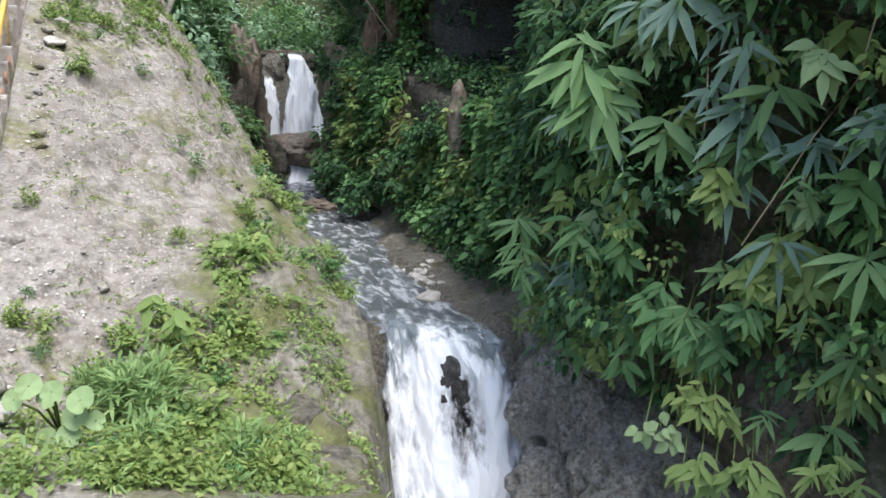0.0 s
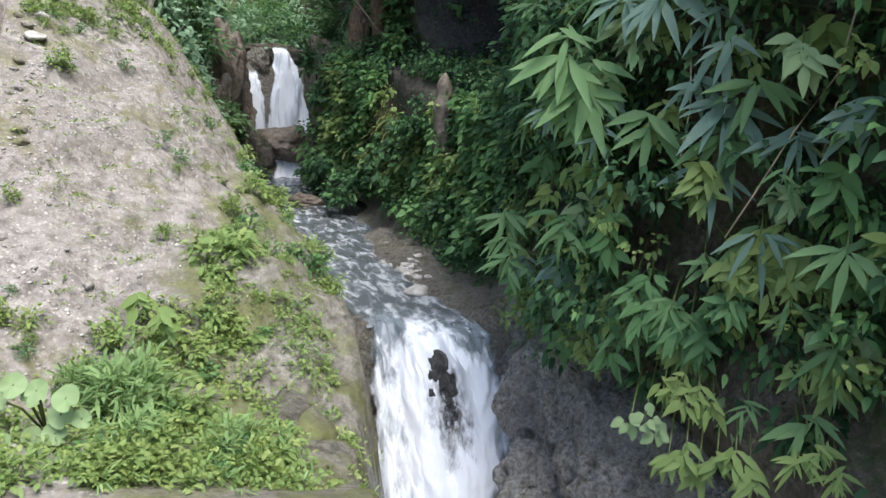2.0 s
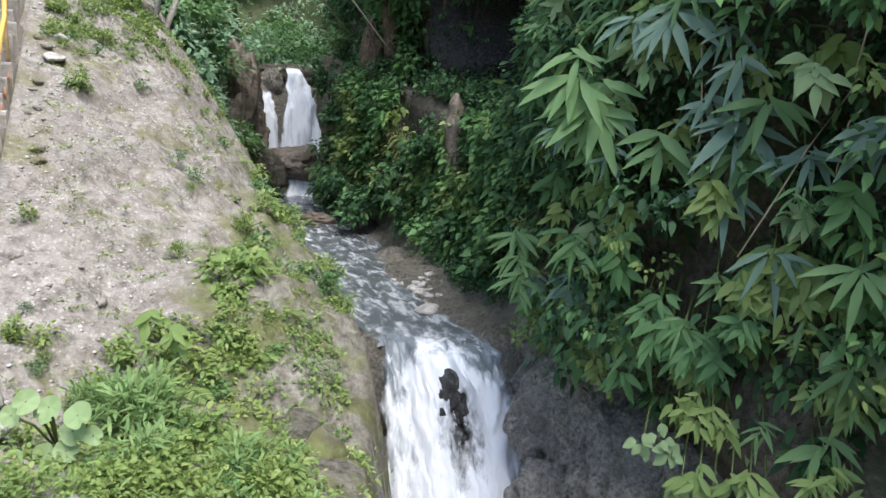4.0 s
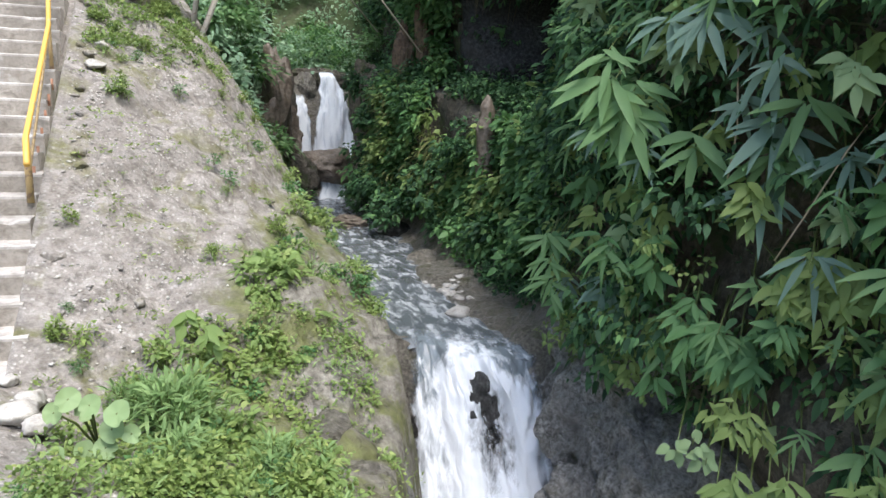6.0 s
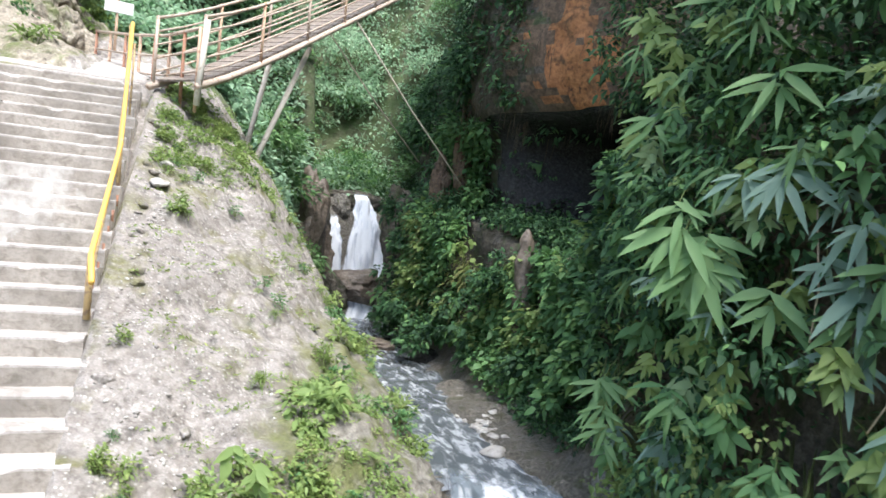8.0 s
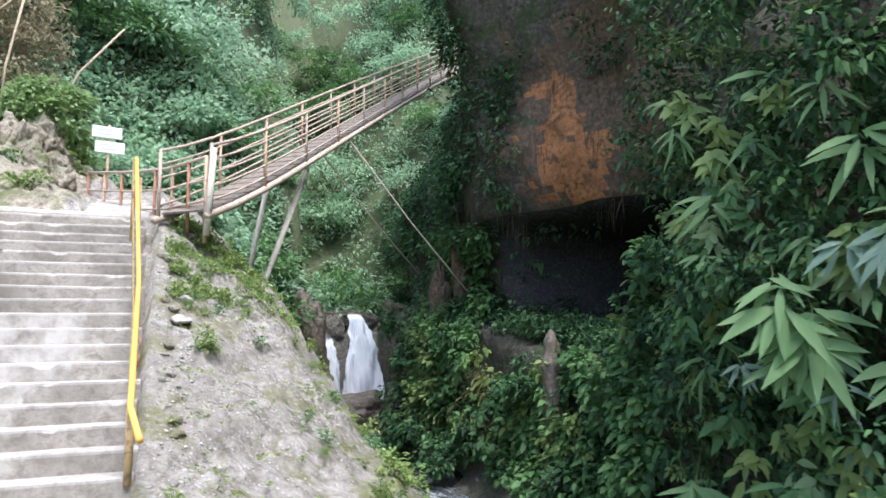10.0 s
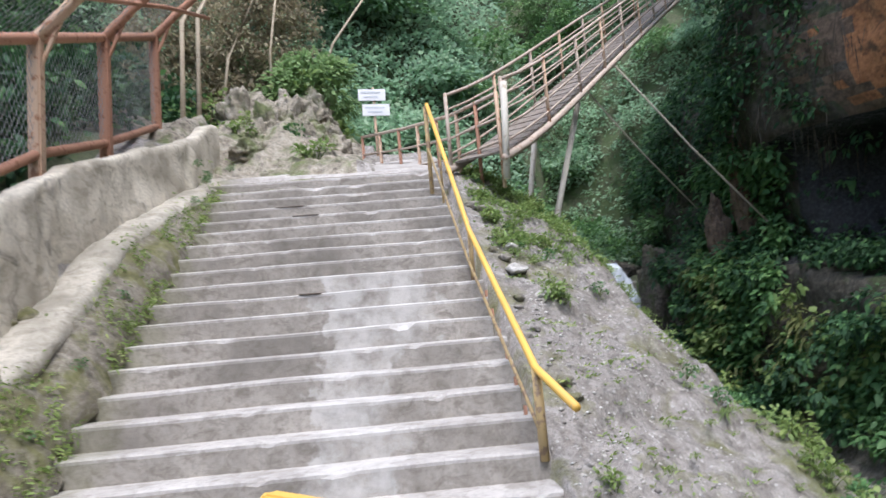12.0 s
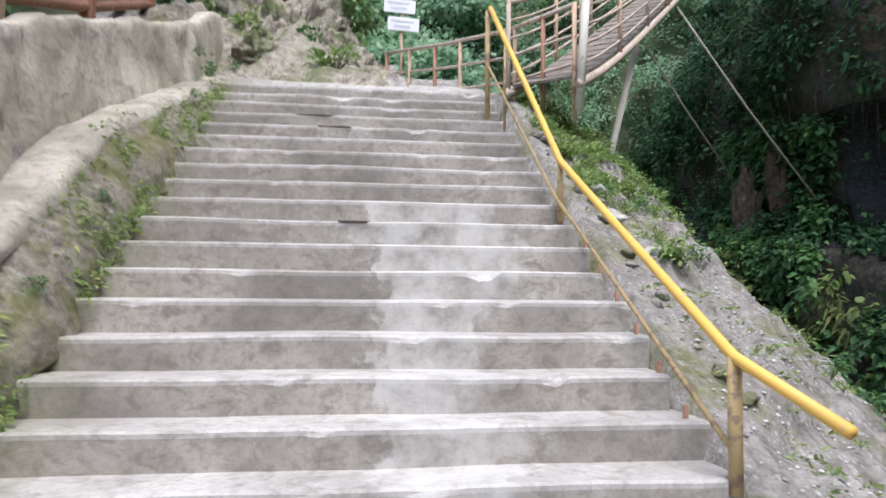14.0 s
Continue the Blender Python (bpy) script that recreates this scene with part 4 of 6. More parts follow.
for name, o, r in (("bottom_rail", 0.14, 0.05), ("top_rail", None, 0.055)):
    pts = [(-4.0, y, (wall_top(y) + o) if o is not None else fence_top(y)) for y in (-1.2, 0.62, 2.25, 3.8, 5.6)]
    pipe(name, pts, r, M_RUST, fence, "rusty brown rail", 8)
pipe("roof_rail", [(-3.6, y, fence_top(y) + 0.40) for y in (-1.2, 0.8, 3.0)] + [(-3.5, 4.6, fence_top(4.6) + 0.38), (-3.22, 5.6, fence_top(5.6) + 0.24)], 0.03, M_RUST, fence, "dark rusty rail along the ribs", 8)
pipe("roof_rail", [(-3.28, y, fence_top(y) + 0.68) for y in (-1.2, 2.0, 5.7)], 0.04, M_RUST, fence, "rusty brown rail", 8)
bm = bmesh.new()
cell = 0.075
for s in (1, -1):
    for k in range(-110, 220):
        y0 = k * cell
        seg = []
        for t in np.linspace(0, 5.2, 110):
            y, z = y0 + s * t * 0.62, 0.9 + t
            if -1.0 < y < 5.55 and wall_top(y) + 0.12 < z < fence_top(y):
                seg.append((-4.0 + 0.006 * s, y, z))
        if len(seg) > 1:
            tube(bm, [seg[0], seg[-1]], 0.0028, 3, False)
    for k in range(-12, 80):
        y0 = -1.0 + k * cell * 1.6
        a, b = [(-4.0 + 0.72 * t, y0 + s * 0.5 * t, fence_top(y0 + s * 0.5 * t) + 0.68 * t) for t in (0.0, 1.0)]
        if -1.0 < a[1] < 5.5 and -1.0 < b[1] < 5.5:
            tube(bm, [a, b], 0.0028, 3, False)
part("chain_link", bm, M_WIRE, fence, "grey chain link mesh")
for y, z in ((6.35, 4.0), (7.3, 4.6)):
    pl = thing("pole", "thin grey brown wooden pole behind the wall", "pole", (-3.9, y, z - 0.3), "poles")
    pipe("shaft", [(-3.9, y, z - 1.0), (-3.85, y + 0.1, z + 2.0), (-3.4, y + 0.5, z + 3.2)], [0.045, 0.04, 0.03], M_BAMBOO, pl)

# ---------------------------------------------------------------- sign post
sign = thing("signpost", "two white painted boards on a thin post", "sign", (-0.92, 8.06, 3.9))
pipe("post", [(-0.92, 8.06, 3.7), (-0.92, 8.06, 5.32)], 0.025, M_RUSTPALE, sign, "thin brown post")
for z, dx in ((5.17, -0.03), (4.88, 0.03)):
    b = box("board", (0.50, 0.025, 0.22), (-0.92 + dx, 8.02, z), M_WHITE, sign, "white painted board", rz=0.05, tilt=0.03)
    for i, w in enumerate((0.36, 0.26)):
        child(box("lettering", (w, 0.004, 0.03), (-0.92 + dx - 0.02, 8.004, z + 0.045 - 0.085 * i), M_BAR, None, "", 0.001, 0.05, 0.03), b)

# ---------------------------------------------------------------- sloping footbridge
bridge = thing("footbridge", "long sloping steel footbridge with brown rails", "footbridge", (0.9, 4.4, 2.9))
B0, BD = Vector((0.72, 4.06, 2.84)), Vector((0.588, 0.809, 0))
BN = Vector((0.809, -0.588, 0))
BLEN = 25.0


def bp(s, side=0.0, h=0.0):
    return B0 + BD * s + BN * side + Vector((0, 0, s * (0.55 - 0.14 * math.exp(-max(s, 0.0) / 2.0)) + h))


ARC = [-0.1, 0.6, 1.3, 2.1, 3.0, 4.2, 5.6, 7.5, 10.0, 14.0, 25.0]


for side in (0.0, -0.82):
    pipe("stringer", [bp(s, side, 0.0) for s in ARC], 0.055, M_BRIDGE, bridge, "brown steel stringer", 4)
    for h in (0.2, 0.4, 0.6, 0.8, 1.0):
        pipe("hand_rail", [bp(max(s, 0.0), side, h) for s in ARC], 0.017 if h < 0.9 else 0.026, M_BRIDGE, bridge, "brown rail", 6)
    for i in range(17):
        s = 0.0 + 1.5 * i
        pipe("baluster", [bp(s, side, 0), bp(s, side, 1.03)], 0.026, M_RUSTPALE if i % 2 else M_BRIDGE, bridge, "", 6)
for i in range(72):
    s = 0.2 + i * 0.34
    bm = bmesh.new()
    bmesh.ops.create_cube(bm, size=1.0, matrix=Matrix.Diagonal((0.76, 0.33, 0.03, 1)))
    along = (bp(s + 0.1) - bp(s - 0.1)).normalized()
    turn = Matrix((BN, along, BN.cross(along))).transposed().to_4x4()
    bm.transform(Matrix.Translation(bp(s, -0.41, 0.07)) @ turn)
    part("deck_plank", bm, M_DECK, bridge)
pipe("end_post", [(0.68, 4.03, 2.55), (0.75, 4.0, 3.78)], 0.045, M_STRUT, bridge, "pale peeling end post")
for fo, to in (((1.62, 6.05, 1.9), (2.63, 7.2, 4.5)), ((1.5, 7.48, 1.9), (1.95, 7.6, 4.35))):
    pipe("strut", [fo, to], 0.05, M_STRUT, bridge, "pale leaning prop")
# level rail at the head of the stairs
land_rail = thing("railing", "brown steel railing at the head of the stairs", "railing", (0.0, 5.5, 3.0))
RP = [(0.66, 4.12, 2.86), (0.15, 5.1, 2.92), (-0.45, 6.2, 3.12), (-1.16, 7.54, 3.42)]
for h, r in ((0.2, 0.018), (0.5, 0.018), (0.82, 0.026)):
    pipe("bar", [(x, y, z + h) for x, y, z in RP], r, M_BRIDGE, land_rail, "", 6)
for i in range(8):
    t = i / 7 * 3
    k = min(int(t), 2)
    p = Vector(RP[k]).lerp(Vector(RP[k + 1]), t - k)
    pipe("post", [p - Vector((0, 0, 0.4)), p + Vector((0, 0, 0.84))], 0.026, M_RUST if i % 2 else M_RUSTPALE, land_rail, "", 6)

for i, (a, b) in enumerate(((bp(5.1, 0, -0.06), (6.6, 8.7, 2.35)), (bp(5.1, -0.82, -0.06), (6.1, 10.6, 3.0)))):
    c = thing("guy_cable", "slack steel guy cable from the footbridge to the cliff", "cable", tuple(b), "guy cables")
    pipe("strand", [a, (Vector(a) + Vector(b)) / 2 - Vector((0, 0, 0.08)), b], 0.018, M_CABLE, c, "", 6)
# ---------------------------------------------------------------- foliage
def cliff_scatter(n, y0, y1, z0, z1, rng, push=0.15, test=None):
    y, z = rng.uniform(y0, y1, n), rng.uniform(z0, z1, n)
    if test is not None:
        keep = test(y, z)
        y, z = y[keep], z[keep]
    x = cliff_point(y, z) - push - 0.1
    out = np.tile(np.array([-0.75, -0.55, 0.25]), (len(y), 1))
    return np.stack([x, y, z], 1), unit(out)


def patchy(p, scale, cut):
    return fbm(p, scale, 3) > cut


rng = np.random.default_rng(11)
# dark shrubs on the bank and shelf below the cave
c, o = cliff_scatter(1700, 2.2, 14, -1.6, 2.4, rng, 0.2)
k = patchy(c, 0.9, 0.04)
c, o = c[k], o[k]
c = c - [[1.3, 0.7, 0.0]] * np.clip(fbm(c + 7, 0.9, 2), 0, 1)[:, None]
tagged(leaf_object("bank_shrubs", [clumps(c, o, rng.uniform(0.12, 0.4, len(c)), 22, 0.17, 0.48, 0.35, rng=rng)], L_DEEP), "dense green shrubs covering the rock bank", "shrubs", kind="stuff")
c, o = cliff_scatter(1000, 2.2, 13, -1.5, 2.4, rng, 0.45)
k = patchy(c + 9, 0.9, 0.0)
c, o = c[k], o[k]
c = c - [[0.9, 0.5, 0.0]] * np.clip(fbm(c + 13, 0.8, 2), 0, 1)[:, None]
tagged(leaf_object("bank_shrubs", [clumps(c, o, rng.uniform(0.12, 0.3, len(c)), 18, 0.19, 0.55, 0.35, rng=rng)], L_MID), "brighter green broad-leaved shrubs on the rock bank", "shrubs", kind="stuff")
c, o = cliff_scatter(520, 2.4, 13, -1.2, 2.3, rng, 0.62)
k = patchy(c + 41, 1.0, 0.16)
c, o = c[k], o[k]
tagged(leaf_object("bank_shrubs", [clumps(c, o, rng.uniform(0.1, 0.26, len(c)), 15, 0.17, 0.6, 0.35, rng=rng)], L_BRIGHT), "light green broad-leaved plants scattered over the rock bank", "shrubs", kind="stuff")
c, o = cliff_scatter(110, 8.0, 13, -0.8, 1.8, rng, 0.5)
k = patchy(c + 77, 0.8, 0.1)
c, o = c[k], o[k]
tagged(leaf_object("bank_shrubs", [clumps(c, o, rng.uniform(0.15, 0.3, len(c)), 18, 0.22, 0.22, 0.6, rng=rng)], L_OLIVE), "olive drooping ferns on the rock bank", "shrubs", kind="stuff")
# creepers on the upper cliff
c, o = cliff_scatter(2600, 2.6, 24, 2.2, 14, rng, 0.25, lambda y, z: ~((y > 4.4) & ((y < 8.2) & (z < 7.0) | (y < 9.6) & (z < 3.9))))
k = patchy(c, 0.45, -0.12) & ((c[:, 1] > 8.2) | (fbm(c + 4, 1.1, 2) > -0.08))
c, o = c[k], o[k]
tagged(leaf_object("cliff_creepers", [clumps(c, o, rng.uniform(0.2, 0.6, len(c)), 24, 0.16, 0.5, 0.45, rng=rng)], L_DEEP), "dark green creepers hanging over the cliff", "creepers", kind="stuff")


c, o = cliff_scatter(280, 9.6, 14, 2.0, 4.6, rng, 0.5)
k = patchy(c + 55, 0.9, 0.0)
c, o = c[k], o[k]
tagged(leaf_object("cliff_creepers", [clumps(c, o, rng.uniform(0.15, 0.4, len(c)), 20, 0.2, 0.5, 0.4, rng=rng)], L_MID), "green broad-leaved creepers beside the cave", "creepers", kind="stuff")


# the tall thicket beside the falls
def thicket_x(y):
    return ip(y, (2.2, 6.9), (1.2, 5.8), (-0.5, 5.25), (-1.8, 5.0), (-3.4, 5.35), (-5, 5.4), (-9, 5.0))


def thicket(n, depth, z0, z1, rng, y0=-8.5, y1=1.7):
    y, z = rng.uniform(y0, y1, n), rng.uniform(z0, z1, n)
    lean = 0.16 * np.clip(-0.6 - z, 0, 4)
    x = thicket_x(y) + lean + depth * rng.uniform(0, 1, n) ** 1.2
    c = np.stack([x, y, z], 1)
    c[:, 0] += 0.5 * fbm(c, 0.6, 3)
    c = c[c[:, 2] > -1.85 + 0.15 * np.clip(c[:, 1] + 1.5, 0, 1) + 1.0 * smooth(-1.2, 0.3, c[:, 1]) + 0.3 * fbm(c, 1.2, 2)]
    n = len(c)
    return c, unit(np.tile(np.array([-0.7, -0.65, 0.15]), (n, 1)) + rng.normal(size=(n, 3)) * 0.25)


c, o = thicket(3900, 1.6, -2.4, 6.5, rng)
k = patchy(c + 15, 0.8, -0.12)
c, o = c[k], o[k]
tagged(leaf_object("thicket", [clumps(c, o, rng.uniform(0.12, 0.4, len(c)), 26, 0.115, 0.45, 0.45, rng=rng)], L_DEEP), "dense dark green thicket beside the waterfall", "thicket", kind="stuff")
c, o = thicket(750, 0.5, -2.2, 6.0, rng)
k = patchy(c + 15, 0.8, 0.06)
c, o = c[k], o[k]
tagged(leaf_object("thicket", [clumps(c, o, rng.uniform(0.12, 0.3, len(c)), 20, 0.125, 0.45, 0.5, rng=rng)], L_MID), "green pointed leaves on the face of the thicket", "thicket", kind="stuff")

# far hillsides
def hill(n, x0, x1, y0, y1, rng, r, per, L, mat, name, label, cut=-0.3, lift=0.2, test=None):
    x, y = rng.uniform(x0, x1, n), rng.uniform(y0, y1, n)
    if test is not None:
        k = test(x, y)
        x, y = x[k], y[k]
    c = np.stack([x, y, land(x, y) + lift * rng.uniform(0, 2.2, len(x))], 1)
    k = patchy(c, 0.3, cut)
    c = c[k]
    o = unit(np.tile(np.array([0.0, -0.7, 0.5]), (len(c), 1)) + rng.normal(size=(len(c), 3)) * 0.3)
    tagged(leaf_object(name, [clumps(c, o, rng.uniform(0.5, 1.2, len(c)) * r, per, L, 0.5, 0.3, rng=rng)], mat), label, "forest", kind="stuff")


def crowns(n, x0, x1, y0, y1, rng, r0, r1, mat, label, test):
    """Tree crowns: domes of leaf clumps standing on the hillside, with uneven outlines."""
    x, y = rng.uniform(x0, x1, n), rng.uniform(y0, y1, n)
    k = test(x, y)
    x, y = x[k], y[k]
    cs, os_ = [], []
    for a, b_ in zip(x, y):
        r = rng.uniform(r0, r1)
        d = unit(rng.normal(size=(int(46 * r / 1.4), 3)))
        d[:, 2] = np.abs(d[:, 2]) - 0.25
        d = d[(d[:, 1] < 0.45)]
        q = np.array([a, b_, float(land(a, b_)) + 0.6 * r]) + d * r * rng.uniform(0.6, 1.15, (len(d), 1)) * [1, 1, 0.9]
        cs.append(q)
        os_.append(unit(d + [0, -0.3, 0.2]))
    c, o = np.concatenate(cs), np.concatenate(os_)
    tagged(leaf_object("forest", [clumps(c, o, rng.uniform(0.25, 0.6, len(c)), 30, 0.2, 0.5, 0.3, rng=rng)], mat), label, "forest", kind="stuff")


def open_slope(x, y):
    return ~((x > 4.0) & (x < 9.0) & (y < 20))


crowns(150, -20, 24, 13.5, 36, rng, 1.0, 2.4, L_FAR_HAZE, "misty green tree crowns on the steep hillside", open_slope)
crowns(50, -14, 12, 13.5, 32, rng, 0.7, 1.6, L_BAMBOO, "lighter green crowns among the hillside trees", open_slope)
crowns(40, -14, 12, 13.5, 32, rng, 0.9, 1.9, L_MID, "darker green crowns among the hillside trees", open_slope)
hill(4600, -18, 18, 11.8, 30, rng, 0.6, 28, 0.2, L_FAR_HAZE, "forest", "green undergrowth on the steep hillside", -0.9, 0.4, lambda x, y: open_slope(x, y))
hill(2600, -10, 4.5, 11.6, 18, rng, 0.45, 24, 0.2, L_FAR_HAZE, "undergrowth", "pale green undergrowth at the foot of the hillside", -0.6, 0.5, lambda x, y: open_slope(x, y) & ((x < -1.8) | (y > 12.5)))
hill(420, 2.6, 5.2, 12.0, 18.5, rng, 0.3, 26, 0.14, L_MID, "undergrowth", "green plants on the rocks beside the upper waterfall", -0.2, 0.3, lambda x, y: x < left_x(y) - 0.3 - 0.5 * smooth(13, 15, y))
hill(2600, -11, -4.4, -1.5, 13, rng, 0.42, 24, 0.17, L_DEEP, "undergrowth", "dark undergrowth behind the mesh fence", -0.7, 0.55)
hill(420, -6.5, -1.6, 8.4, 12.8, rng, 0.4, 30, 0.15, L_BRIGHT, "undergrowth", "bright green shrubs on top of the rock outcrop", -0.1, 0.4)

n = 520
c = np.stack([rng.uniform(-6.2, -2.2, n), rng.uniform(9.6, 11.6, n), np.zeros(n)], 1)
c[:, 2] = land(c[:, 0], c[:, 1]) + rng.uniform(0.1, 4.6, n) * (0.75 + 0.5 * fbm(c, 0.8, 2))
o = unit(np.tile(np.array([0.1, -0.8, 0.3]), (n, 1)) + rng.normal(size=(n, 3)) * 0.4)
tagged(leaf_object("dry_brush", [clumps(c, o, rng.uniform(0.25, 0.5, n), 46, 0.13, 0.4, 0.4, rng=rng)], L_BRUSH), "dry brown brush behind the rock outcrop", "brush", kind="stuff")
d = unit(rng.normal(size=(90, 3)) + [0, -0.5, 0.3]) * rng.uniform(0.85, 1.1, (90, 1))
c = np.array([-2.15, 9.3, 5.75]) + d * [0.8, 0.6, 0.7]
tagged(leaf_object("bush", [clumps(c, unit(d + [0, -0.4, 0.3]), rng.uniform(0.15, 0.32, 90), 30, 0.15, 0.5, 0.4, rng=rng)], L_SUNNY), "bright green leafy bush on top of the rock outcrop", "bush", kind="stuff")
for pts in (((-3.9, 8.9, 4.9), (-3.7, 8.9, 6.4), (-3.2, 9.0, 7.6), (-2.2, 9.2, 8.9)), ((-3.0, 9.4, 5.4), (-2.95, 9.4, 6.8), (-2.7, 9.5, 8.6)), ((-2.2, 9.8, 5.6), (-1.7, 9.8, 7.0), (-0.9, 10.0, 8.2))):
    br = thing("bare_branch", "thin pale bare branch leaning over the outcrop", "branch", pts[0], "bare branches")
    pipe("stem", list(pts), [0.035, 0.03, 0.024, 0.016][:len(pts)], M_BAMBOO, br, "", 6)

# shrubs along the right bank of the stream
x, y = rng.uniform(5.6, 7.4, 900), rng.uniform(1.6, 15, 900)
k = (x > right_x(y) + 0.75 + 0.5 * smooth(5.6, 3.0, y)) & (x < bank_x(y) + 0.1)
x, y = x[k], y[k]
c = np.stack([x, y, land(x, y) + rng.uniform(0.0, 0.35, len(x))], 1)
k = patchy(c, 0.9, -0.15)
c = c[k]
o = unit(np.tile(np.array([-0.5, -0.5, 0.5]), (len(c), 1)))
tagged(leaf_object("bank_shrubs", [clumps(c, o, rng.uniform(0.12, 0.3, len(c)), 26, 0.12, 0.5, 0.3, rng=rng)], L_MID), "low green plants along the edge of the stream", "shrubs", kind="stuff")


x, y = rng.uniform(5.7, 7.2, 420), rng.uniform(1.2, 4.4, 420)
k = (x > right_x(y) + 0.55 + 0.35 * smooth(1.5, 3.5, y)) & (x < bank_x(y) + 0.2)
x, y = x[k], y[k]
c = np.stack([x, y, land(x, y) + rng.uniform(0.0, 0.3, len(x))], 1)
c = c[patchy(c + 5, 1.0, -0.1)]
o = unit(np.tile(np.array([-0.5, -0.5, 0.5]), (len(c), 1)))
tagged(leaf_object("bank_shrubs", [clumps(c, o, rng.uniform(0.08, 0.22, len(c)), 22, 0.09, 0.5, 0.3, rng=rng)], L_DEEP), "small dark green plants on the shaded stream bank", "shrubs", kind="stuff")
# plants along the lip of the shelf at the cave mouth, and a tuft on the rock by the falls
x, y = rng.uniform(7.2, 10.4, 700), rng.uniform(3.8, 11.5, 700)
k = (x > bank_x(y) + 0.3) & (x < face_x(y) + 0.6)
x, y = x[k], y[k]
c = np.stack([x, y, shelf_z(y) + rng.uniform(-0.1, 0.35, len(x))], 1)
c = c[patchy(c + 2, 0.8, -0.2)]
o = unit(np.tile(np.array([-0.5, -0.6, 0.4]), (len(c), 1)))
tagged(leaf_object("bank_shrubs", [clumps(c, o, rng.uniform(0.15, 0.35, len(c)), 24, 0.14, 0.5, 0.35, rng=rng)], L_DEEP), "dark green shrubs at the mouth of the cave", "shrubs", kind="stuff")
c = np.array([5.75, 0.0, -1.75]) + rng.normal(size=(46, 3)) * [0.22, 0.28, 0.13]
o = unit(np.tile(np.array([-0.5, -0.5, 0.6]), (46, 1)))
tagged(leaf_object("rock_tuft", [clumps(c, o, rng.uniform(0.06, 0.16, 46), 16, 0.1, 0.35, 0.4, rng=rng)], L_BRIGHT), "light green tuft of plants on the rock by the falls", "plants", kind="stuff")


# ---------------------------------------------------------------- single plants
def long_leaf(name, base, way, up, length, width, droop, mat, parent):
    """One curved blade with a folded midrib."""
    way, side = way.normalized(), way.cross(up).normalized()
    n = side.cross(way)
    V, F = [base], []
    for t, w in ((0.14, 0.55), (0.36, 1.0), (0.62, 0.82), (0.84, 0.4)):
        c = base + way * (length * t) - Vector((0, 0, 1)) * (length * droop * t * t)
        V += [c + side * (width * w / 2) + n * width * 0.10 * w, c, c - side * (width * w / 2) + n * width * 0.10 * w]
    V.append(base + way * length - Vector((0, 0, 1)) * (length * droop))
    F += [(0, 2, 1), (0, 3, 2)]
    for k in range(3):
        a = 1 + 3 * k
        F += [(a, a + 1, a + 4, a + 3), (a + 1, a + 2, a + 5, a + 4)]
    F += [(10, 11, 13), (11, 12, 13)]
    return child(link_mesh(name, V, F, mat), parent)


def spray(at, size, mat, label, facing, count=9, droop=0.45, width=0.2, tilt=0.0, group="bamboo sprays", name="bamboo_spray", twig=0.9):
    """A whorl of blades on a twig, fanned towards facing and hanging."""
    at = Vector(at)
    e = thing(name, label, "bamboo", tuple(at), group)
    f = Vector(facing).normalized()
    r = f.cross(Vector((0, 0, 1))).normalized()
    pipe("twig", [at - f * twig + Vector((0, 0, 0.28 * twig if twig > 0.5 else -0.7 * twig)), at - f * 0.4 * twig + Vector((0, 0, 0.18 * twig if twig > 0.5 else -0.1 * twig)), at], [0.011, 0.008, 0.004], M_STEM, e, "", 5)
    for i in range(count):
        a = math.pi * (i + 0.5) / count + random.uniform(-0.16, 0.16) + tilt
        d = r * math.cos(a) - Vector((0, 0, 1)) * (math.sin(a) * 0.85 - 0.12) + f * random.uniform(0.1, 0.5)
        L = size * random.uniform(0.7, 1.1)
        long_leaf("leaf", at - f * random.uniform(0, 0.12) + r * random.uniform(-0.05, 0.05) + Vector((0, 0, random.uniform(-0.05, 0.1))), d, f + Vector((0, 0, 0.6)), L, L * width * random.uniform(0.85, 1.15), droop * random.uniform(0.6, 1.2), mat, e)
    return e


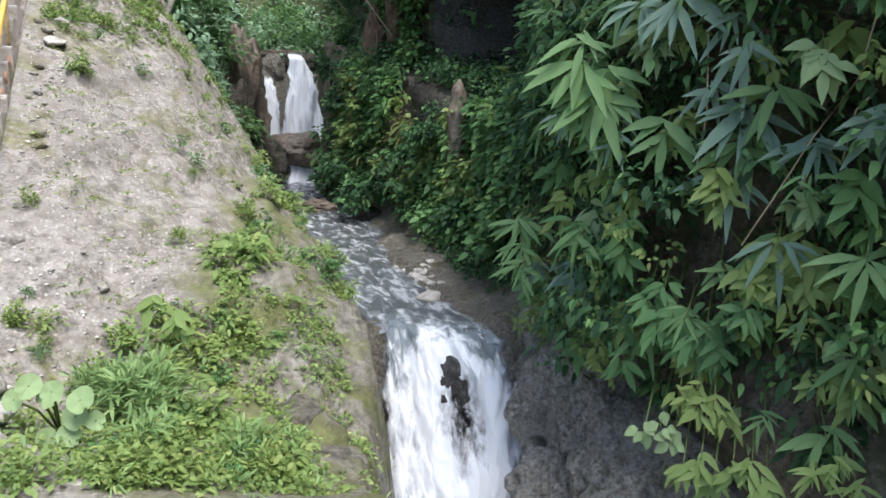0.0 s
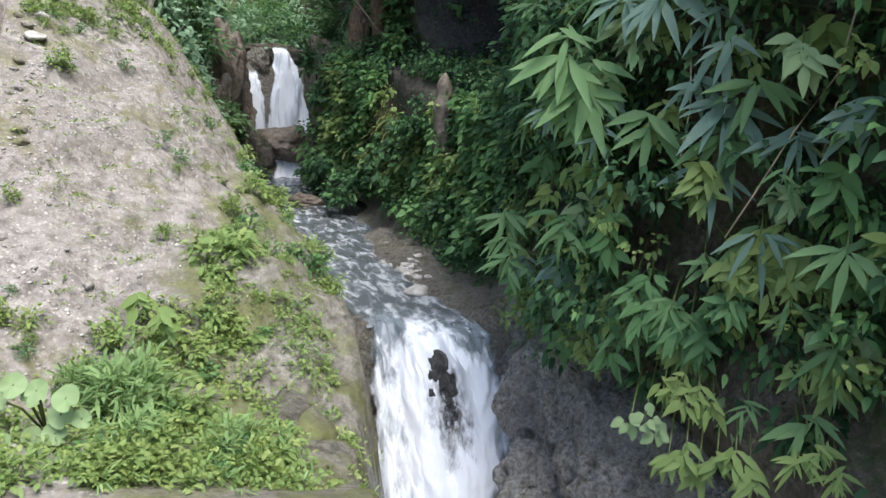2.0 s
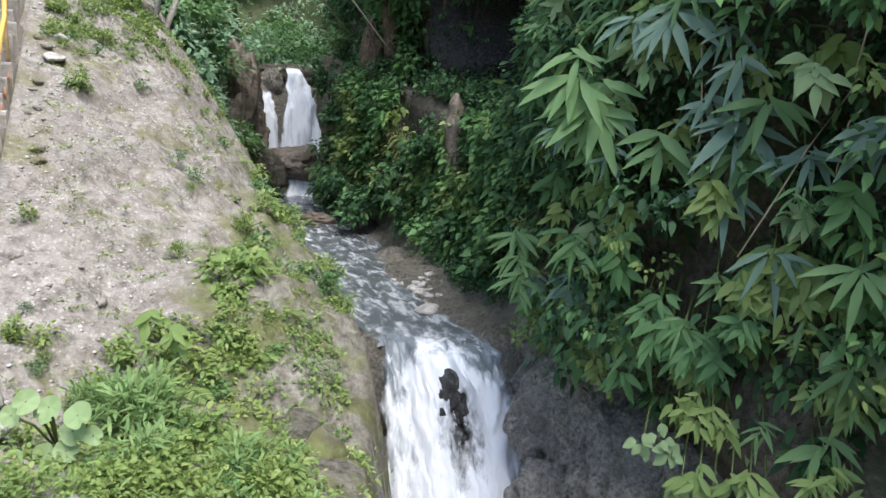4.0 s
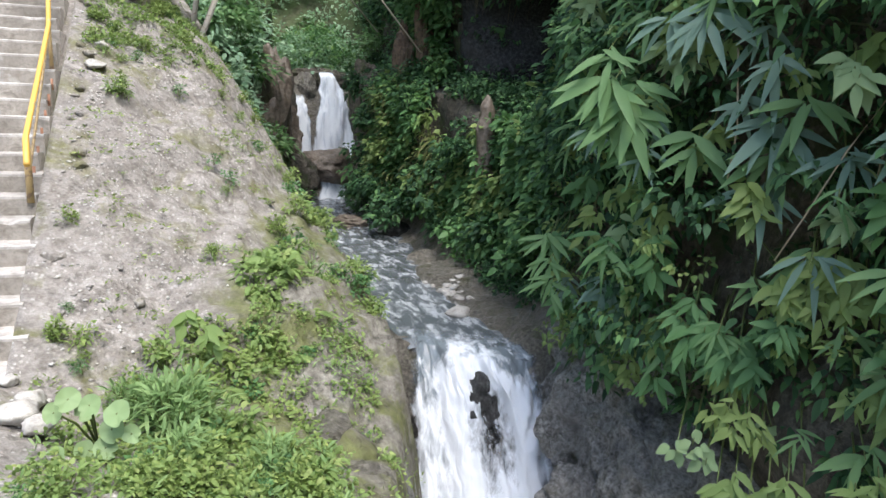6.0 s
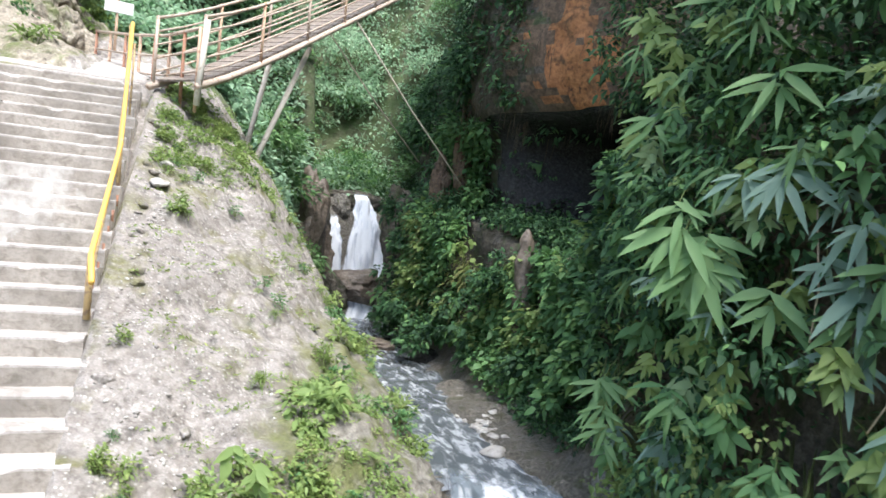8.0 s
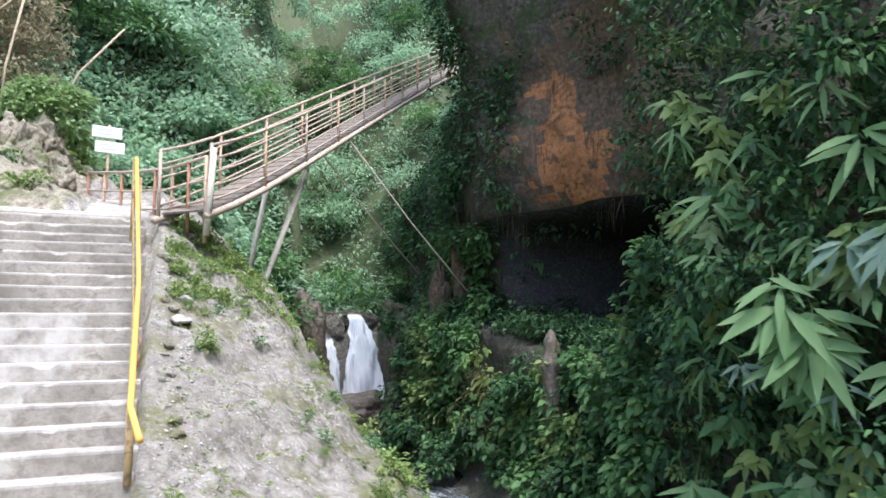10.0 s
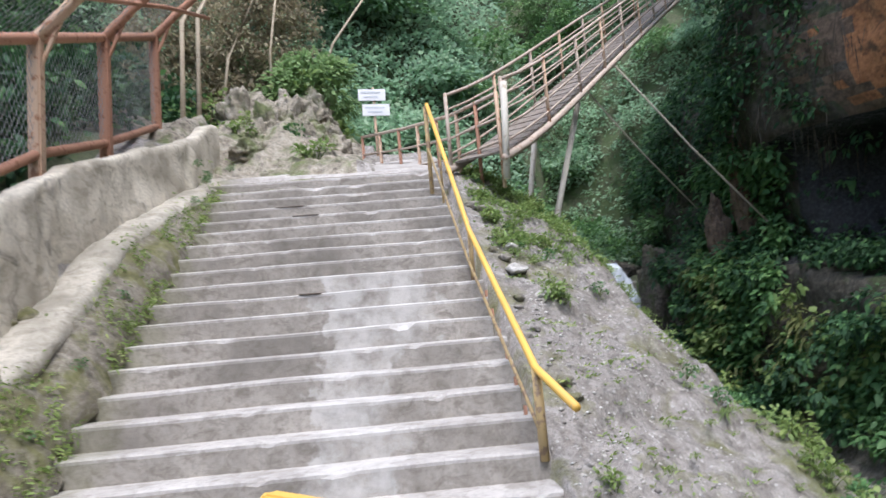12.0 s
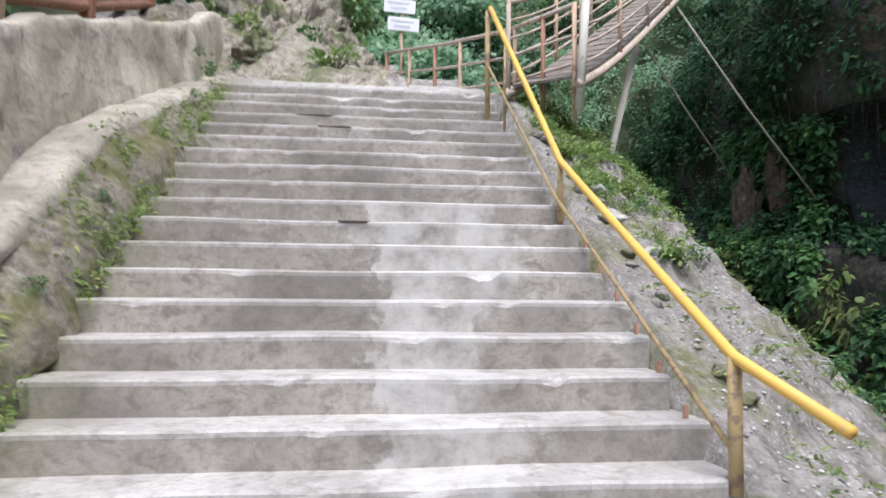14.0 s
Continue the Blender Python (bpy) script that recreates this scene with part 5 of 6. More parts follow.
FACE = (-0.72, -0.66, 0.0)
for p, sz, mat, n, w in (
        ((4.65, -1.73, 1.04), 0.50, L_BAMBOO, 9, 0.24), ((4.76, -1.89, 0.99), 0.42, L_BAMBOO, 8, 0.22), ((4.75, -1.85, 0.83), 0.48, L_BAMBOO, 9, 0.24),
        ((4.67, -1.73, 0.74), 0.42, L_BAMBOO, 7, 0.2), ((5.05, -2.35, 0.55), 0.42, L_BAMBOO, 8, 0.26), ((4.98, -2.43, 1.55), 0.46, L_GREY, 9, 0.2),
        ((4.85, -2.16, 1.5), 0.34, L_GREY, 7, 0.2), ((5.18, -2.69, 0.9), 0.36, L_GREY, 6, 0.2), ((5.28, -2.95, 0.74), 0.46, L_GREY, 9, 0.2),
        ((5.29, -2.95, 0.47), 0.46, L_BAMBOO, 8, 0.22), ((5.26, -2.88, 0.26), 0.40, L_GREY, 8, 0.16), ((5.32, -3.15, 0.93), 0.38, L_BAMBOO, 7, 0.22),
        ((5.41, -3.4, 0.52), 0.34, L_GREY, 9, 0.17), ((4.85, -2.0, 0.47), 0.26, L_GREY, 7, 0.14), ((5.46, -3.96, 0.8), 0.48, L_GREY, 9, 0.2),
        ((4.6, -1.7, 1.3), 0.36, L_BAMBOO, 7, 0.2), ((5.47, -4.1, -0.12), 0.34, L_BAMBOO, 8, 0.2), ((5.21, -2.91, -0.48), 0.30, L_BAMBOO, 6, 0.2),
        ((5.1, -0.05, -0.55), 0.45, L_BAMBOO, 8, 0.16), ((5.0, -0.25, -0.8), 0.40, L_BAMBOO, 8, 0.16), ((4.95, -0.4, -1.0), 0.36, L_BAMBOO, 7, 0.18),
        ((5.36, -3.62, -0.7), 0.28, L_BAMBOO, 4, 0.16), ((5.0, -2.3, 2.3), 0.45, L_BAMBOO, 9, 0.2), ((5.3, -3.1, 2.1), 0.42, L_GREY, 9, 0.2),
        ((5.2, -1.4, 3.2), 0.45, L_BAMBOO, 8, 0.2), ((5.3, -2.8, 3.3), 0.45, L_BAMBOO, 8, 0.2), ((5.1, -0.6, 2.2), 0.4, L_BAMBOO, 8, 0.2)):
    spray(p, sz, mat, "bluish green bamboo spray hanging from the thicket" if mat is L_GREY else "fresh green bamboo spray hanging from the thicket", FACE, n, 0.22, w, random.uniform(-0.25, 0.25))
for p, sz, mat, n, w, lab in (
        ((5.32, -3.45, -0.18), 0.24, L_YELLOW, 9, 0.36, "yellow green broad-leaved shrub"), ((5.33, -3.5, -0.32), 0.24, L_YELLOW, 9, 0.36, "yellow green broad-leaved shrub"),
        ((5.4, -3.66, -0.36), 0.24, L_BRIGHT, 7, 0.4, "yellow green broad-leaved shrub"), ((5.2, -3.35, -0.45), 0.2, L_YELLOW, 7, 0.36, "yellow green broad-leaved shrub"),
        ((5.0, -2.63, -0.9), 0.3, L_MID, 9, 0.36, "glossy green broad-leaved shrub"), ((5.1, -2.9, -0.98), 0.28, L_MID, 9, 0.36, "glossy green broad-leaved shrub"),
        ((5.0, -2.5, -0.75), 0.24, L_MID, 8, 0.36, "glossy green broad-leaved shrub"), ((5.12, -2.75, -1.1), 0.24, L_MID, 8, 0.36, "glossy green broad-leaved shrub"),
        ((4.99, -2.97, -1.42), 0.18, L_YELLOW, 8, 0.36, "pale yellow green shrub"), ((5.05, -3.1, -1.48), 0.22, L_YELLOW, 6, 0.34, "pale yellow green shrub"),
        ((4.88, -3.2, -1.92), 0.24, L_BRIGHT, 9, 0.34, "bright green broad-leaved shrub"), ((5.03, -3.53, -1.8), 0.24, L_BRIGHT, 9, 0.34, "bright green broad-leaved shrub"),
        ((5.33, -3.87, -1.0), 0.26, L_BRIGHT, 8, 0.3, "bright green broad-leaved shrub"), ((5.2, -4.05, -1.55), 0.24, L_BRIGHT, 9, 0.2, "bright green broad-leaved shrub"),
        ((5.39, -3.95, -0.75), 0.18, L_ROUND, 5, 0.75, "round-leaved climber"), ((4.81, -2.82, -1.75), 0.16, L_ROUND, 4, 0.8, "round-leaved climber"),
        ((5.25, -2.97, 1.15), 0.16, L_BRIGHT, 9, 0.5, "small-leaved climber"), ((5.45, -4.03, -0.3), 0.2, L_MID, 8, 0.6, "round-leaved climber")):
    for dx, dz in ((0, 0), (0.09, -0.13), (-0.1, -0.08)):
        spray((p[0] + dx * 0.7 + 0.05, p[1] - dx, p[2] + dz), sz * 0.72, mat, lab + " on the face of the thicket", FACE, n + 1, 0.35, w, random.uniform(-0.4, 0.4), "thicket shrubs", "shrub")["category"] = "shrub"
for a in (((5.2, -2.55, 1.3), (5.22, -2.6, 0.7), (5.15, -2.62, 0.3)), ((5.5, -3.7, 1.6), (5.48, -3.62, 0.95), (5.4, -3.4, 0.55), (5.33, -3.2, 0.1), (5.25, -3.05, -0.25)), ((5.45, -3.75, 0.85), (5.5, -3.62, 0.75), (5.6, -3.5, 0.4))):
    v = thing("vine", "thin pale woody vine hanging in the thicket", "vine", a[-1], "vines")
    pipe("stem", a, 0.007, M_BAMBOO, v, "", 5)


# ---------------------------------------------------------------- plants on the near bank
def herb(name, label, mat, n, r, per, L, w, rng, height=0.25, group="bank plants"):
    """A small plant: stems and a tuft of leaves round the origin."""
    e = thing(name, label, "plant", (0, 0, 0), group)
    bm = bmesh.new()
    ang, rad = rng.uniform(0, 6.28, n), rng.uniform(0.02, r, n)
    c = np.stack([rad * np.cos(ang), rad * np.sin(ang), height * rng.uniform(0.25, 1.0, n)], 1)
    for p in c:
        tube(bm, [(0, 0, -0.06), (0, 0, -0.03), (p[0] * 0.6, p[1] * 0.6, p[2] * 0.6), tuple(p)], [0.008, 0.006, 0.005, 0.003], 4, False)
    bmesh.ops.remove_doubles(bm, verts=bm.verts[:], dist=0.0005)
    part("stem", bm, M_STEM, e)
    o = unit(c * [1, 1, 0.3] + [0, 0, 0.12])
    child(leaf_object("foliage", [clumps(c, o, np.full(n, r * 0.35), per, L, w, 0.35, 0.5, rng)], mat), e)
    return e


def frond_mesh(length, pairs, mat, name="frond"):
    """One arching fern frond along +x."""
    bm_v, base, way, nor, Ls = [], [], [], [], []
    for k in range(pairs):
        t = 0.12 + 0.86 * k / (pairs - 1)
        p = np.array([length * t, 0, length * (0.42 * t - 0.5 * t * t)])
        d = np.array([1.0, 0, 0.42 - 1.0 * t])
        s = 0.27 * length * math.sin(math.pi * min(1.0, 0.16 + 0.84 * (1 - t) ** 0.9)) ** 0.8 + 0.02 * length
        for sg in (1, -1):
            base.append(p)
            way.append(d * 0.45 + np.array([0, sg, -0.12]))
            nor.append(np.array([-d[2], 0, 1.0]))
            Ls.append(s)
    L = np.array(Ls)
    v, f = leaf_arrays(np.array(base), np.array(way), np.array(nor), L, np.full(len(L), length * 0.052), 0.12)
    rv = [np.array([length * t, 0.004 * sg, length * (0.42 * t - 0.5 * t * t) + 0.002]) for t in np.linspace(0, 1, 8) for sg in (1, -1)]
    rf = np.array([q for i in range(7) for q in ((2 * i, 2 * i + 2, 2 * i + 3), (2 * i, 2 * i + 3, 2 * i + 1))])
    ob = leaf_object(name, [(v, f), (np.array(rv), rf)], mat)
    return ob


def fern(label, mat, length, fronds, rng):
    e = thing("fern", label, "fern", (0, 0, 0), "ferns")
    first = frond_mesh(length, 16, mat)
    for i in range(fronds):
        ob = first if i == 0 else new("frond", first.data)
        k = rng.uniform(0.7, 1.1)
        ob.matrix_basis = pose(0, 0, 0, rng.uniform(-15, 15), rng.uniform(-25, 8), i * 360 / fronds + rng.uniform(-15, 15)) @ Matrix.Scale(k, 4)
        ob.parent = e
    return e


rng = np.random.default_rng(23)
KINDS = [
    herb("shrub", "bright green leafy shrub rooted in the gravelly bank", L_BRIGHT, 13, 0.26, 9, 0.105, 0.45, rng, 0.3),
    herb("leafy_weed", "yellowish green leafy weed rooted in the gravelly bank", L_YELLOW, 12, 0.24, 9, 0.09, 0.46, rng, 0.34),
    herb("creeping_plant", "small-leaved green creeping plant rooted in the gravelly bank", L_MID, 13, 0.24, 10, 0.08, 0.5, rng, 0.26),
    herb("grass_tuft", "tuft of thin green grass blades on the bank", L_BRIGHT, 10, 0.16, 14, 0.17, 0.09, rng, 0.12),
    herb("bamboo_grass", "low bamboo grass with narrow green leaves on the bank", L_GRASS, 13, 0.28, 9, 0.17, 0.15, rng, 0.42),
    herb("weed", "sprawling small green weed on bare gravel", L_YELLOW, 7, 0.16, 10, 0.055, 0.5, rng, 0.07),
]
FERNS = [fern("bright green fern with arching fronds on the bank", L_BRIGHT, 0.44, 8, rng), fern("yellow green fern with arching fronds on the bank", L_YELLOW, 0.38, 7, rng)]
used = set()


def plant(kind, x, y, s, dz=0.0):
    z = float(land(x, y)) + dz
    m = pose(x, y, z, rng.uniform(-8, 8), rng.uniform(-8, 8), rng.uniform(0, 360)) @ Matrix.Scale(s, 4)
    if kind not in used:
        used.add(kind)
        kind.matrix_basis = m
        return kind
    return copy_thing(kind, m)


def zone(n, x0, x1, y0, y1, weights, s0, s1, keep):
    for i in range(n):
        x, y = rng.uniform(x0, x1), rng.uniform(y0, y1)
        if keep(x, y) and noise.noise(Vector((x * 0.9, y * 0.9, 2.0))) > -0.22:
            plant((KINDS + FERNS)[rng.choice(8, p=weights)], x, y, rng.uniform(s0, s1))


def cluster(n, x, y, rx, ry, weights, s0, s1):
    """A patch of plants thinning outwards."""
    for i in range(n):
        a, r = rng.uniform(0, 6.283), rng.uniform(0, 1) ** 0.6
        plant((KINDS + FERNS)[rng.choice(8, p=weights)], x + rx * r * math.cos(a), y + ry * r * math.sin(a), rng.uniform(s0, s1))


cluster(24, 1.22, -2.2, 0.26, 0.38, [0.05, 0.05, 0.15, 0.05, 0.6, 0.0, 0.1, 0.0], 0.6, 1.0)
cluster(16, 1.12, -3.0, 0.28, 0.28, [0.25, 0.35, 0.1, 0.05, 0.15, 0.0, 0.0, 0.1], 0.4, 0.75)
cluster(9, 0.9, -1.9, 0.25, 0.2, [0.1, 0.2, 0.2, 0.2, 0.3, 0.0, 0.0, 0.0], 0.4, 0.7)
cluster(15, 1.3, -1.35, 0.28, 0.35, [0.05, 0.45, 0.05, 0.05, 0.1, 0.1, 0.0, 0.2], 0.5, 0.9)
cluster(11, 1.55, -2.6, 0.25, 0.35, [0.1, 0.25, 0.1, 0.0, 0.15, 0.0, 0.3, 0.1], 0.5, 0.85)
cluster(17, 1.82, -1.5, 0.2, 0.6, [0.15, 0.35, 0.15, 0.05, 0.0, 0.0, 0.15, 0.15], 0.45, 0.85)
cluster(22, 1.98, -0.78, 0.28, 0.42, [0.2, 0.35, 0.15, 0.1, 0.0, 0.0, 0.1, 0.1], 0.45, 0.85)
cluster(10, 2.4, -0.55, 0.22, 0.35, [0.1, 0.2, 0.4, 0.1, 0.0, 0.2, 0.0, 0.0], 0.4, 0.75)
cluster(11, 2.42, -1.4, 0.16, 0.3, [0.3, 0.4, 0.2, 0.0, 0.0, 0.1, 0.0, 0.0], 0.3, 0.6)
cluster(5, 2.0, -0.05, 0.15, 0.15, [0.7, 0.0, 0.3, 0.0, 0.0, 0.0, 0.0, 0.0], 0.5, 0.8)
cluster(10, 0.5, -1.2, 0.25, 0.4, [0.0, 0.2, 0.1, 0.2, 0.0, 0.5, 0.0, 0.0], 0.3, 0.6)
cluster(20, 1.35, -3.25, 0.45, 0.3, [0.2, 0.35, 0.15, 0.05, 0.15, 0.0, 0.05, 0.05], 0.4, 0.75)
cluster(12, 0.75, -3.35, 0.3, 0.2, [0.2, 0.4, 0.1, 0.2, 0.0, 0.1, 0.0, 0.0], 0.3, 0.6)
cluster(12, 1.75, -2.9, 0.2, 0.3, [0.2, 0.3, 0.1, 0.0, 0.2, 0.0, 0.1, 0.1], 0.4, 0.8)
zone(26, 0.4, 1.6, -1.6, -0.2, [0.0, 0.2, 0.1, 0.2, 0.0, 0.5, 0.0, 0.0], 0.35, 0.7, lambda x, y: True)
for x, y, sc in ((1.38, -1.5, 1.1), (1.72, -2.0, 1.0), (1.5, -3.0, 1.1), (1.78, -2.45, 1.2), (2.3, -0.45, 1.1), (1.75, -1.7, 0.9), (1.1, -1.75, 0.9)):
    plant(FERNS[0 if sc > 0.95 else 1], x, y, sc)
zone(50, 1.6, 3.2, -0.6, 2.2, [0.3, 0.16, 0.22, 0.1, 0.06, 0.1, 0.06, 0.0], 0.6, 1.1, lambda x, y: x > 1.7 + 0.35 * (y + 0.5))
zone(120, 2.1, 3.7, 1.5, 12, [0.2, 0.2, 0.25, 0.15, 0.05, 0.05, 0.05, 0.05], 0.6, 1.1, lambda x, y: x > 2.9 - 0.1 * y)
zone(90, 0.35, 3.0, 3.6, 10, [0.15, 0.3, 0.2, 0.2, 0.0, 0.15, 0.0, 0.0], 0.4, 0.85, lambda x, y: y > 4.2 + 0.3 * math.sin(5 * x))
zone(170, 0.25, 1.7, 2.7, 5.8, [0.08, 0.3, 0.12, 0.2, 0.0, 0.3, 0.0, 0.0], 0.35, 0.7, lambda x, y: y > 2.4 + 0.8 * x)
zone(110, 0.3, 2.6, -0.8, 4.6, [0.02, 0.05, 0.05, 0.2, 0.0, 0.68, 0.0, 0.0], 0.4, 0.9, lambda x, y: True)
zone(90, -6.0, -1.5, 6.4, 11.5, [0.25, 0.2, 0.25, 0.15, 0.0, 0.05, 0.05, 0.05], 0.8, 1.5, lambda x, y: noise.noise(Vector((x, y, 7.0))) > -0.05)
for x, y, s in ((1.96, -0.28, 1.35), (2.05, -0.1, 1.1), (1.85, -0.35, 1.0)):
    plant(KINDS[0], x, y, s)
for i in range(34):
    y = rng.uniform(-1.5, 6.4)
    q = rng.uniform(0.2, 1.0)
    plant(KINDS[[2, 5, 5][i % 3]], -2.98 - 0.25 * q, y, rng.uniform(0.25, 0.5), float(base_z(y) - land(-2.98 - 0.25 * q, y)) + 0.08 + 0.25 * q)
# the plant with big round leaves
bigleaf = thing("broadleaf_plant", "plant with large pale round leaves on the bank", "plant", (0.68, -2.5, -1.2))
RT = Vector((0.92, -0.39, 0))
for i, (dx, dz, r) in enumerate(((-0.01, 0.06, 0.085), (0.15, 0.0, 0.095), (-0.16, -0.12, 0.085), (0.0, -0.16, 0.105), (0.11, -0.1, 0.085), (0.19, 0.12, 0.1), (-0.09, -0.24, 0.095), (-0.1, 0.15, 0.09), (0.04, 0.16, 0.08), (-0.2, 0.04, 0.075), (0.26, -0.02, 0.07))):
    c = Vector((0.66, -2.6, -1.03)) + RT * dx + Vector((0, -0.1 * (i % 3) - 0.5 * (0.12 - dz) * 0.6, dz))
    V, F = [c], []
    nrm = Vector((random.uniform(-0.5, 0.3), random.uniform(-1.0, -0.5), random.uniform(0.4, 0.8))).normalized()
    a1 = nrm.orthogonal().normalized()
    a2 = nrm.cross(a1)
    turn = random.uniform(0, 6.28)
    r *= 0.78
    for ring in (0.55, 1.0):
        for k in range(20):
            a = 2 * math.pi * k / 20
            rr = r * ring * (0.9 + 0.1 * abs(math.sin(a / 2 + 0.6))) * ((0.7 if ring > 0.9 else 0.85) if k == 0 else 1)
            V.append(c + a1 * rr * math.cos(a + turn) + a2 * rr * math.sin(a + turn) + nrm * ring * (0.004 * math.cos(5 * a) + 0.014 * ring) - Vector((0, 0, 0.02)) * ring * max(0.0, math.cos(a)))
    F = [(0, 1 + k, 1 + (k + 1) % 20) for k in range(20)] + [(1 + k, 21 + k, 21 + (k + 1) % 20, 1 + (k + 1) % 20) for k in range(20)]
    child(link_mesh("leaf", V, F, L_ROUND), bigleaf, "large pale round leaf")
    pipe("stalk", [(0.68, -2.42, -1.3), tuple((c + Vector((0.68, -2.42, -1.2))) / 2), tuple(c)], 0.008, M_STEM, bigleaf, "", 5)
# the ovate-leaved shrub hanging on the edge of the bank
random.seed(17)
for x, y, z, sz in ((1.98, -0.28, -0.62, 0.26), (2.06, -0.3, -0.72, 0.24), (1.9, -0.3, -0.7, 0.24), (2.0, -0.36, -0.82, 0.24), (2.1, -0.2, -0.62, 0.2), (1.94, -0.42, -0.95, 0.2), (2.02, -0.5, -1.05, 0.18), (1.72, -0.7, -0.98, 0.16), (1.35, -1.5, -0.98, 0.16), (1.2, -1.2, -0.9, 0.16)):
    spray((x, y, z), sz, L_BRIGHT, "fresh green shrub with broad ovate leaves on the bank", (-0.35, -0.9, 0.0), 9, 0.3, 0.46, random.uniform(-0.4, 0.4), "ovate shrubs", "shrub", 0.3)["category"] = "shrub"

# bare rock standing out of the shrubs below the cave
bm = bmesh.new()
bmesh.ops.create_icosphere(bm, subdivisions=4, radius=1.0, matrix=Matrix.Translation((6.85, 5.5, -0.05)) @ Matrix.Diagonal((0.17, 0.2, 1.34, 1)))
for v in bm.verts:
    v.co += v.normal * 0.1 * noise.fractal(v.co * 2.2, 1.0, 2.0, 4)
tagged(part("rock_pillar", bm, M_BOULDER, None, "", True), "bare brown rock pillar between the shrubs", "rock")

# small climbing leaves and hanging roots
rng = np.random.default_rng(31)
c, o = thicket(420, 0.25, -2.3, 5.5, rng)
k = patchy(c + 21, 1.1, 0.12)
c, o = c[k], o[k]
tagged(leaf_object("thicket", [clumps(c, o, rng.uniform(0.1, 0.22, len(c)), 22, 0.08, 0.6, 0.3, rng=rng)], L_BRIGHT), "small light green leaves climbing over the thicket", "thicket", kind="stuff")
c, o = cliff_scatter(34, 5.0, 12.5, 3.6, 7.5, rng, 0.05)
base = np.repeat(c, 9, 0) + rng.normal(size=(len(c) * 9, 3)) * [0.15, 0.25, 0.12]
way = unit(np.tile([[-0.15, -0.1, -1.0]], (len(base), 1)) + rng.normal(size=base.shape) * 0.12)
L = rng.uniform(0.3, 0.9, len(base))
tagged(leaf_object("hanging_roots", [leaf_arrays(base, way, unit(rng.normal(size=base.shape)), L, np.full(len(L), 0.018), 0.1)], L_DRY), "dry brown roots and stems hanging from the cliff", "roots", kind="stuff")

# broken rock at the foot of the thicket and rubble by the stairs
for i in range(26):
    x, y = 5.65 + 0.9 * random.random(), -2.2 + 3.2 * random.random()
    s = 0.1 + 0.24 * random.random()
    z = float(max(land(x, y), -4.0)) + 0.1
    rock("rock", (x, y, z), (s * 1.2, s, s * 0.9), M_FACE_LIT, "broken wet rock at the foot of the thicket", "rock", "broken rocks", i + 200, 0.45, 3)
for i in range(40):
    y = -1.9 + 3.2 * random.random()
    x = -3.05 - 0.6 * random.random()
    s = 0.03 + 0.07 * random.random()
    z = float(base_z(y)) + 0.12 + 0.6 * (-3.05 - x)
    rock("stone", (x, y, z), (s * 1.2, s, s * 0.8), M_BANK, "mossy rubble stone beside the stairs", "stone", "rubble", i + 300, 0.4, 3)
for i in range(14):
    y = -0.9 + 5.2 * random.random()
    x = 0.16 + 0.2 * random.random()
    s = 0.03 + 0.05 * random.random()
    rock("stone", (x, y, float(land(x, y)) + 0.02), (s, s * 1.3, s * 0.8), M_SLOPE, "rough stone set along the edge of the stairs", "stone", "edge stones", i + 400, 0.4, 3)

# loose gravel and thin grass on the near bank
rng = np.random.default_rng(47)


def gravel(n, rng):
    x, y = rng.uniform(0.12, 3.1, n), rng.uniform(-2.6, 9.0, n)
    k = (fbm(np.stack([x, y, x * 0], 1), 0.9, 3) > rng.uniform(-0.6, 0.5, n)) & (x < ip(y, (9, 2.6), (2, 2.2), (-0.5, 1.6), (-3, 0.8)))
    x, y = x[k], y[k]
    base = np.array([[0, 0, 1], [1, 0, 0.1], [0.3, 0.95, 0], [-0.8, 0.6, 0.15], [-0.8, -0.6, 0], [0.3, -0.95, 0.1], [0, 0, -0.8]])
    tri = np.array([[0, 1, 2], [0, 2, 3], [0, 3, 4], [0, 4, 5], [0, 5, 1], [6, 2, 1], [6, 3, 2], [6, 4, 3], [6, 5, 4], [6, 1, 5]])
    s = rng.uniform(0.006, 0.013, len(x)) + 0.016 * rng.uniform(0, 1, len(x)) ** 6
    a = rng.uniform(0, 6.28, len(x))
    v = base[None] * rng.uniform(0.6, 1.3, (len(x), 7, 1)) * s[:, None, None] * [1.2, 1.0, 0.7]
    vx = v[..., 0] * np.cos(a)[:, None] - v[..., 1] * np.sin(a)[:, None]
    vy = v[..., 0] * np.sin(a)[:, None] + v[..., 1] * np.cos(a)[:, None]
    p = np.stack([vx + x[:, None], vy + y[:, None], v[..., 2] + GZ(x, y)[:, None] + 0.1 * s[:, None]], -1)
    return p.reshape(-1, 3), (tri[None] + (np.arange(len(x)) * 7)[:, None, None]).reshape(-1, 3)


def GZ(x, y):
    """Height of the built ground under points of the near bank."""
    g = bpy.data.objects["ground"]
    out = np.empty(len(x))
    for i, (a, b_) in enumerate(zip(x, y)):
        hit, p, _, _ = g.ray_cast((a, b_, 12.0), (0, 0, -1))
        out[i] = p.z if hit else float(land(a, b_))
    return out


def gravel_mat():
    m, n, l, b_ = material("loose_gravel", 0.85)
    g = n.new("ShaderNodeNewGeometry")
    l.new(ramp(n, l, g.outputs["Random Per Island"], [(0.0, (0.22, 0.20, 0.18)), (0.5, (0.40, 0.38, 0.35)), (1.0, (0.62, 0.60, 0.56))]), b_.inputs["Base Color"])
    return m


